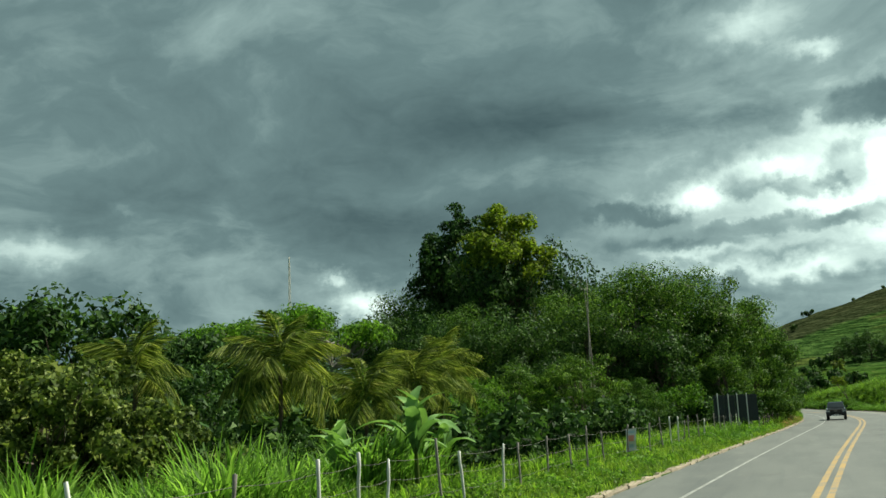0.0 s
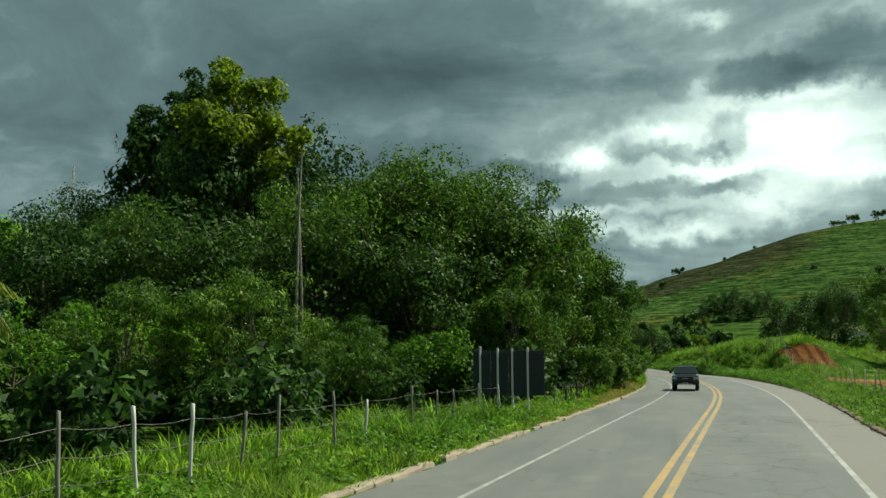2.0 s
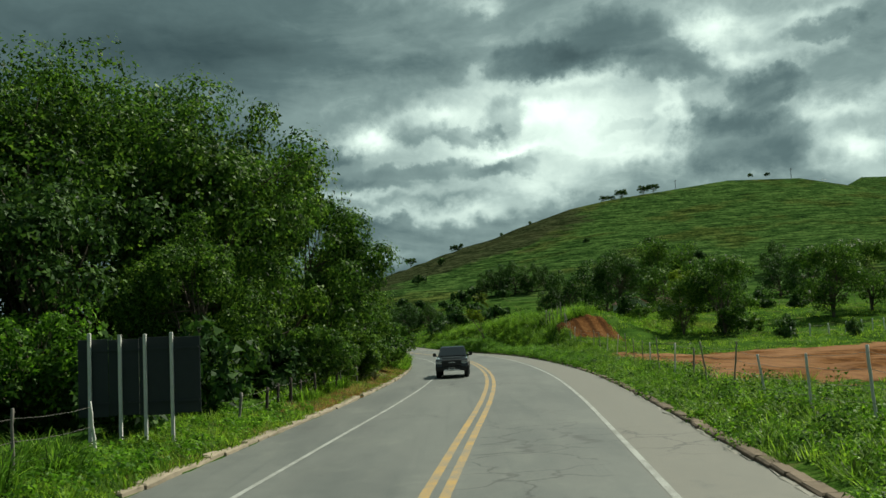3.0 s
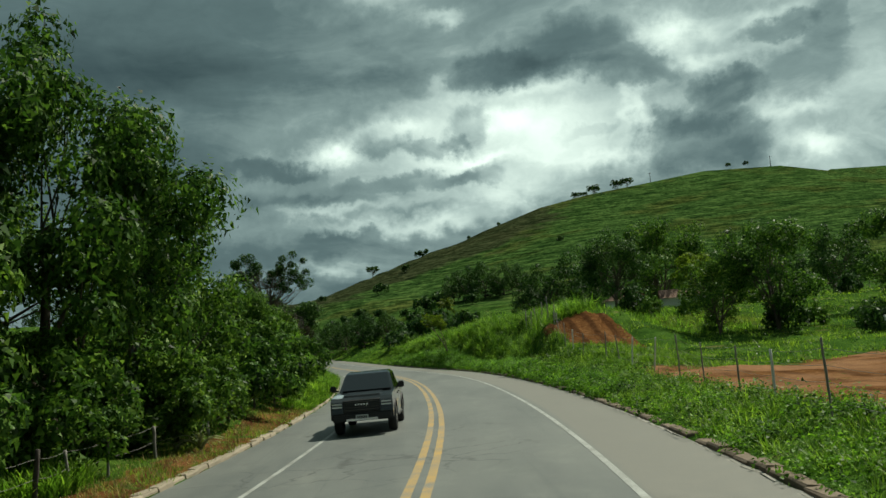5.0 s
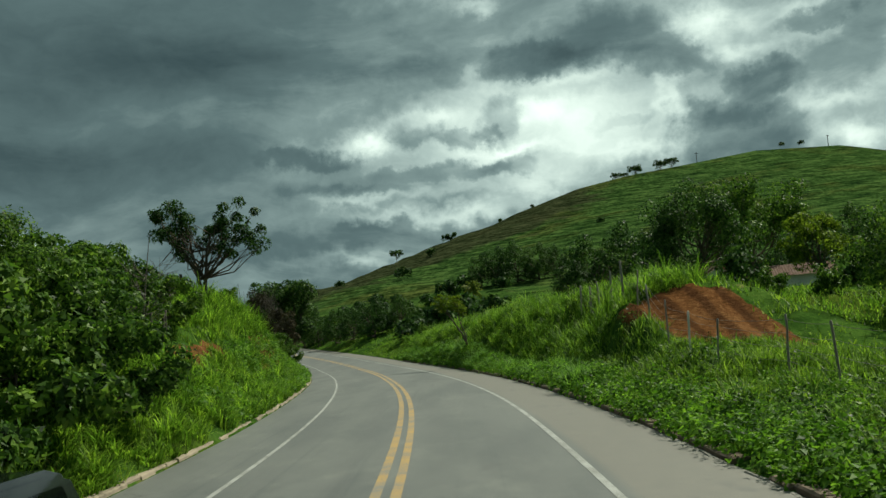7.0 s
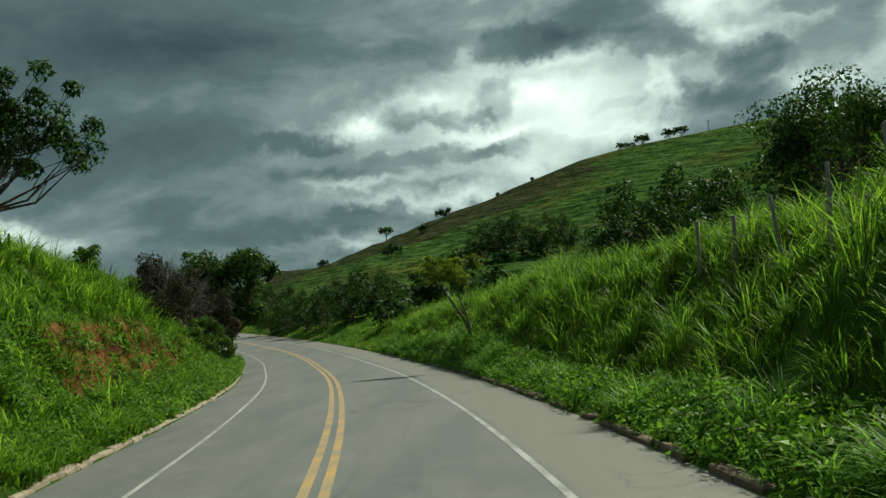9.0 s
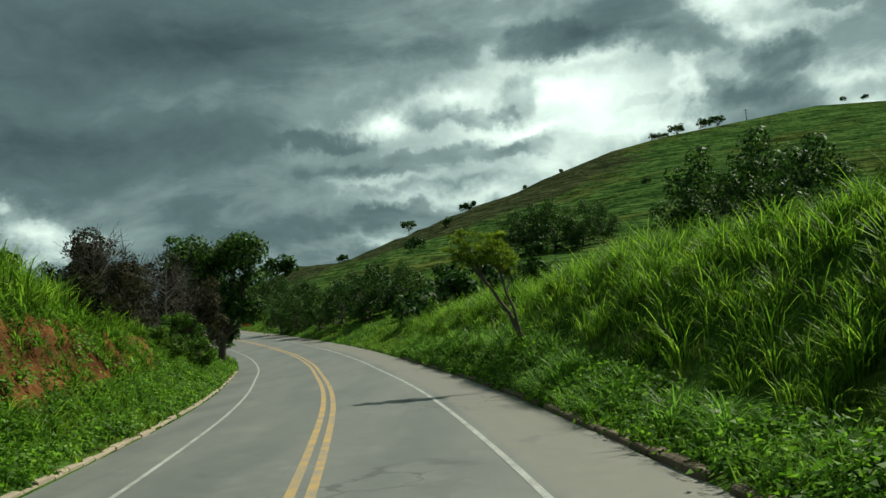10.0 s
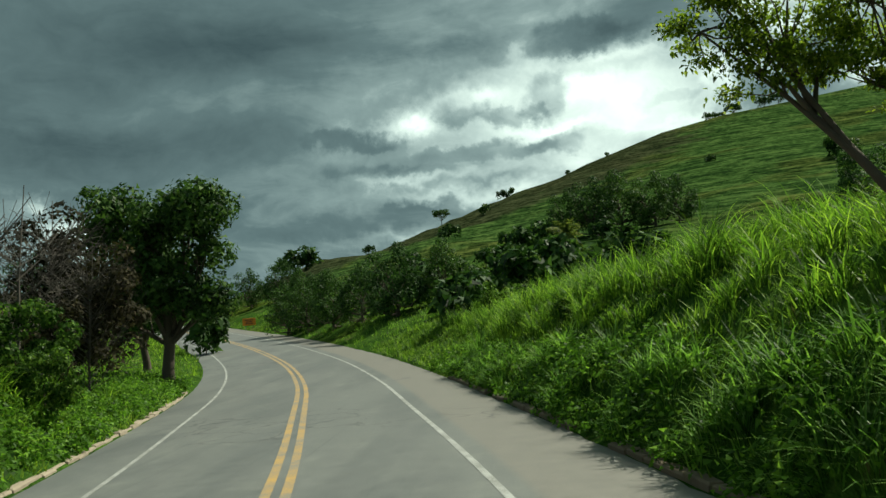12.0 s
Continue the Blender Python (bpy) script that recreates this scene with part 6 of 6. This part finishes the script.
        bmesh.ops.bevel(bm, geom=bm.edges[:], offset=0.04, segments=2, affect="EDGES")
        head = part("headlight", bm, trim, root)
        for z in (1.02, 0.93):
            bm = bmesh.new()
            slab(bm, (0.32, 0.03, 0.045), (s * 0.78, 2.945, z))
            part("lens", bm, lamp, head, "bright headlamp strip")
        bm = bmesh.new()
        slab(bm, (0.20, 0.05, 0.10), (s * 0.70, 2.985, 0.60))
        bmesh.ops.bevel(bm, geom=bm.edges[:], offset=0.03, segments=2, affect="EDGES")
        part("fog_lamp", bm, lamp, root)
        bm = bmesh.new()
        slab(bm, (0.06, 1.9, 0.06), (s * 0.98, -0.25, 0.42))
        part("side_step", bm, trim, root)
        for y in (FRONT, REAR):
            bm = bmesh.new()
            rows = []
            for k in range(15):
                a = math.pi * k / 14
                c, d = math.cos(a), math.sin(a)
                rows.append([bm.verts.new((s * x, y + q * c, 0.48 + q * d)) for x, q in ((0.97, 0.49), (1.02, 0.49), (1.02, 0.545), (0.97, 0.555))])
            for k in range(14):
                for m in range(4):
                    bm.faces.new([rows[k][m], rows[k][(m + 1) % 4], rows[k + 1][(m + 1) % 4], rows[k + 1][m]])
            bm.faces.new(rows[0])
            bm.faces.new(rows[-1][::-1])
            bmesh.ops.recalc_face_normals(bm, faces=bm.faces)
            part("wheel_arch", bm, trim, root)
    # grille, bonnet, bumper
    bm = bmesh.new()
    slab(bm, (1.18, 0.06, 0.40), (0, 2.945, 0.93))
    bmesh.ops.bevel(bm, geom=bm.edges[:], offset=0.025, segments=1, affect="EDGES")
    grille = part("grille", bm, trim, root, "black grille")
    for z in (0.82, 0.90, 1.06):
        bm = bmesh.new()
        slab(bm, (1.06, 0.03, 0.02), (0, 2.98, z))
        part("bar", bm, paint, grille)
    bm = bmesh.new()
    for k in range(5):
        slab(bm, (0.055, 0.015, 0.05), (-0.18 + 0.09 * k, 2.995, 0.98))
    part("emblem", bm, chrome, grille, "row of small chrome bars")
    bm = bmesh.new()
    slab(bm, (1.25, 1.70, 0.10), (0, 1.93, 1.235))
    bmesh.ops.rotate(bm, cent=(0, 1.93, 1.235), matrix=Matrix.Rotation(-0.032, 3, "X"), verts=bm.verts)
    bmesh.ops.bevel(bm, geom=bm.edges[:], offset=0.048, segments=3, affect="EDGES")
    part("bonnet", bm, paint, root, "raised glossy black bonnet")
    bm = bmesh.new()
    slab(bm, (1.96, 0.22, 0.26), (0, 2.93, 0.60))
    bmesh.ops.bevel(bm, geom=bm.edges[:], offset=0.06, segments=2, affect="EDGES")
    bumper = part("bumper", bm, trim, root, "dark front bumper")
    bm = bmesh.new()
    slab(bm, (1.0, 0.04, 0.07), (0, 3.045, 0.52))
    part("skid_plate", bm, chrome, bumper)
    bm = bmesh.new()
    slab(bm, (0.40, 0.02, 0.13), (0, 3.06, 0.60))
    part("number_plate", bm, plate, bumper, "pale number plate")
    bm = bmesh.new()
    for k in range(6):
        slab(bm, (0.035, 0.008, 0.07), (-0.13 + 0.052 * k, 3.073, 0.595))
    part("plate_bars", bm, trim, root)
    # open bed
    bm = bmesh.new()
    slab(bm, (1.6, 1.25, 0.03), (0, -2.22, 1.392))
    part("bed_cover", bm, trim, root, "black bed cover")
    # wheels
    for s in (-1, 1):
        for y in (FRONT, REAR):
            prof = [(0.22, -0.13), (0.36, -0.14), (0.40, -0.10), (0.41, 0.0), (0.40, 0.10), (0.36, 0.14), (0.22, 0.13)]
            V, F, n = [], [], 28
            for r, w in prof:
                for k in range(n):
                    a = 2 * math.pi * k / n
                    V.append((s * 0.87 + w, y + r * math.cos(a), 0.41 + r * math.sin(a)))
            for i in range(len(prof) - 1):
                for k in range(n):
                    F.append([i * n + k, i * n + (k + 1) % n, (i + 1) * n + (k + 1) % n, (i + 1) * n + k])
            tyre = child("wheel", mesh_from("wheel", V, F, rubber, True), root, "black tyre on a dark alloy wheel")
            bm = bmesh.new()
            for k in range(6):
                m = slab(bm, (0.03, 0.07, 0.24), (s * 0.98, y, 0.41 + 0.12))
                bmesh.ops.rotate(bm, cent=(s * 0.98, y, 0.41), matrix=Matrix.Rotation(k * math.pi / 3, 3, "X"), verts=m)
            slab(bm, (0.05, 0.12, 0.12), (s * 0.98, y, 0.41))
            part("rim", bm, chrome, tyre, "grey six-spoke alloy rim")
    for s in (-1, 1):
        bm = bmesh.new()
        slab(bm, (0.16, 0.04, 0.34), (s * 0.88, -2.955, 1.08))
        part("tail_light", bm, plain("red_lens", (0.30, 0.02, 0.02), 0.2, 5.0, 0.1), root)
    root.matrix_basis = pose(3.92, 114.8, 0.0, 0, 0, 178)


build_pickup()


build_kerbs()
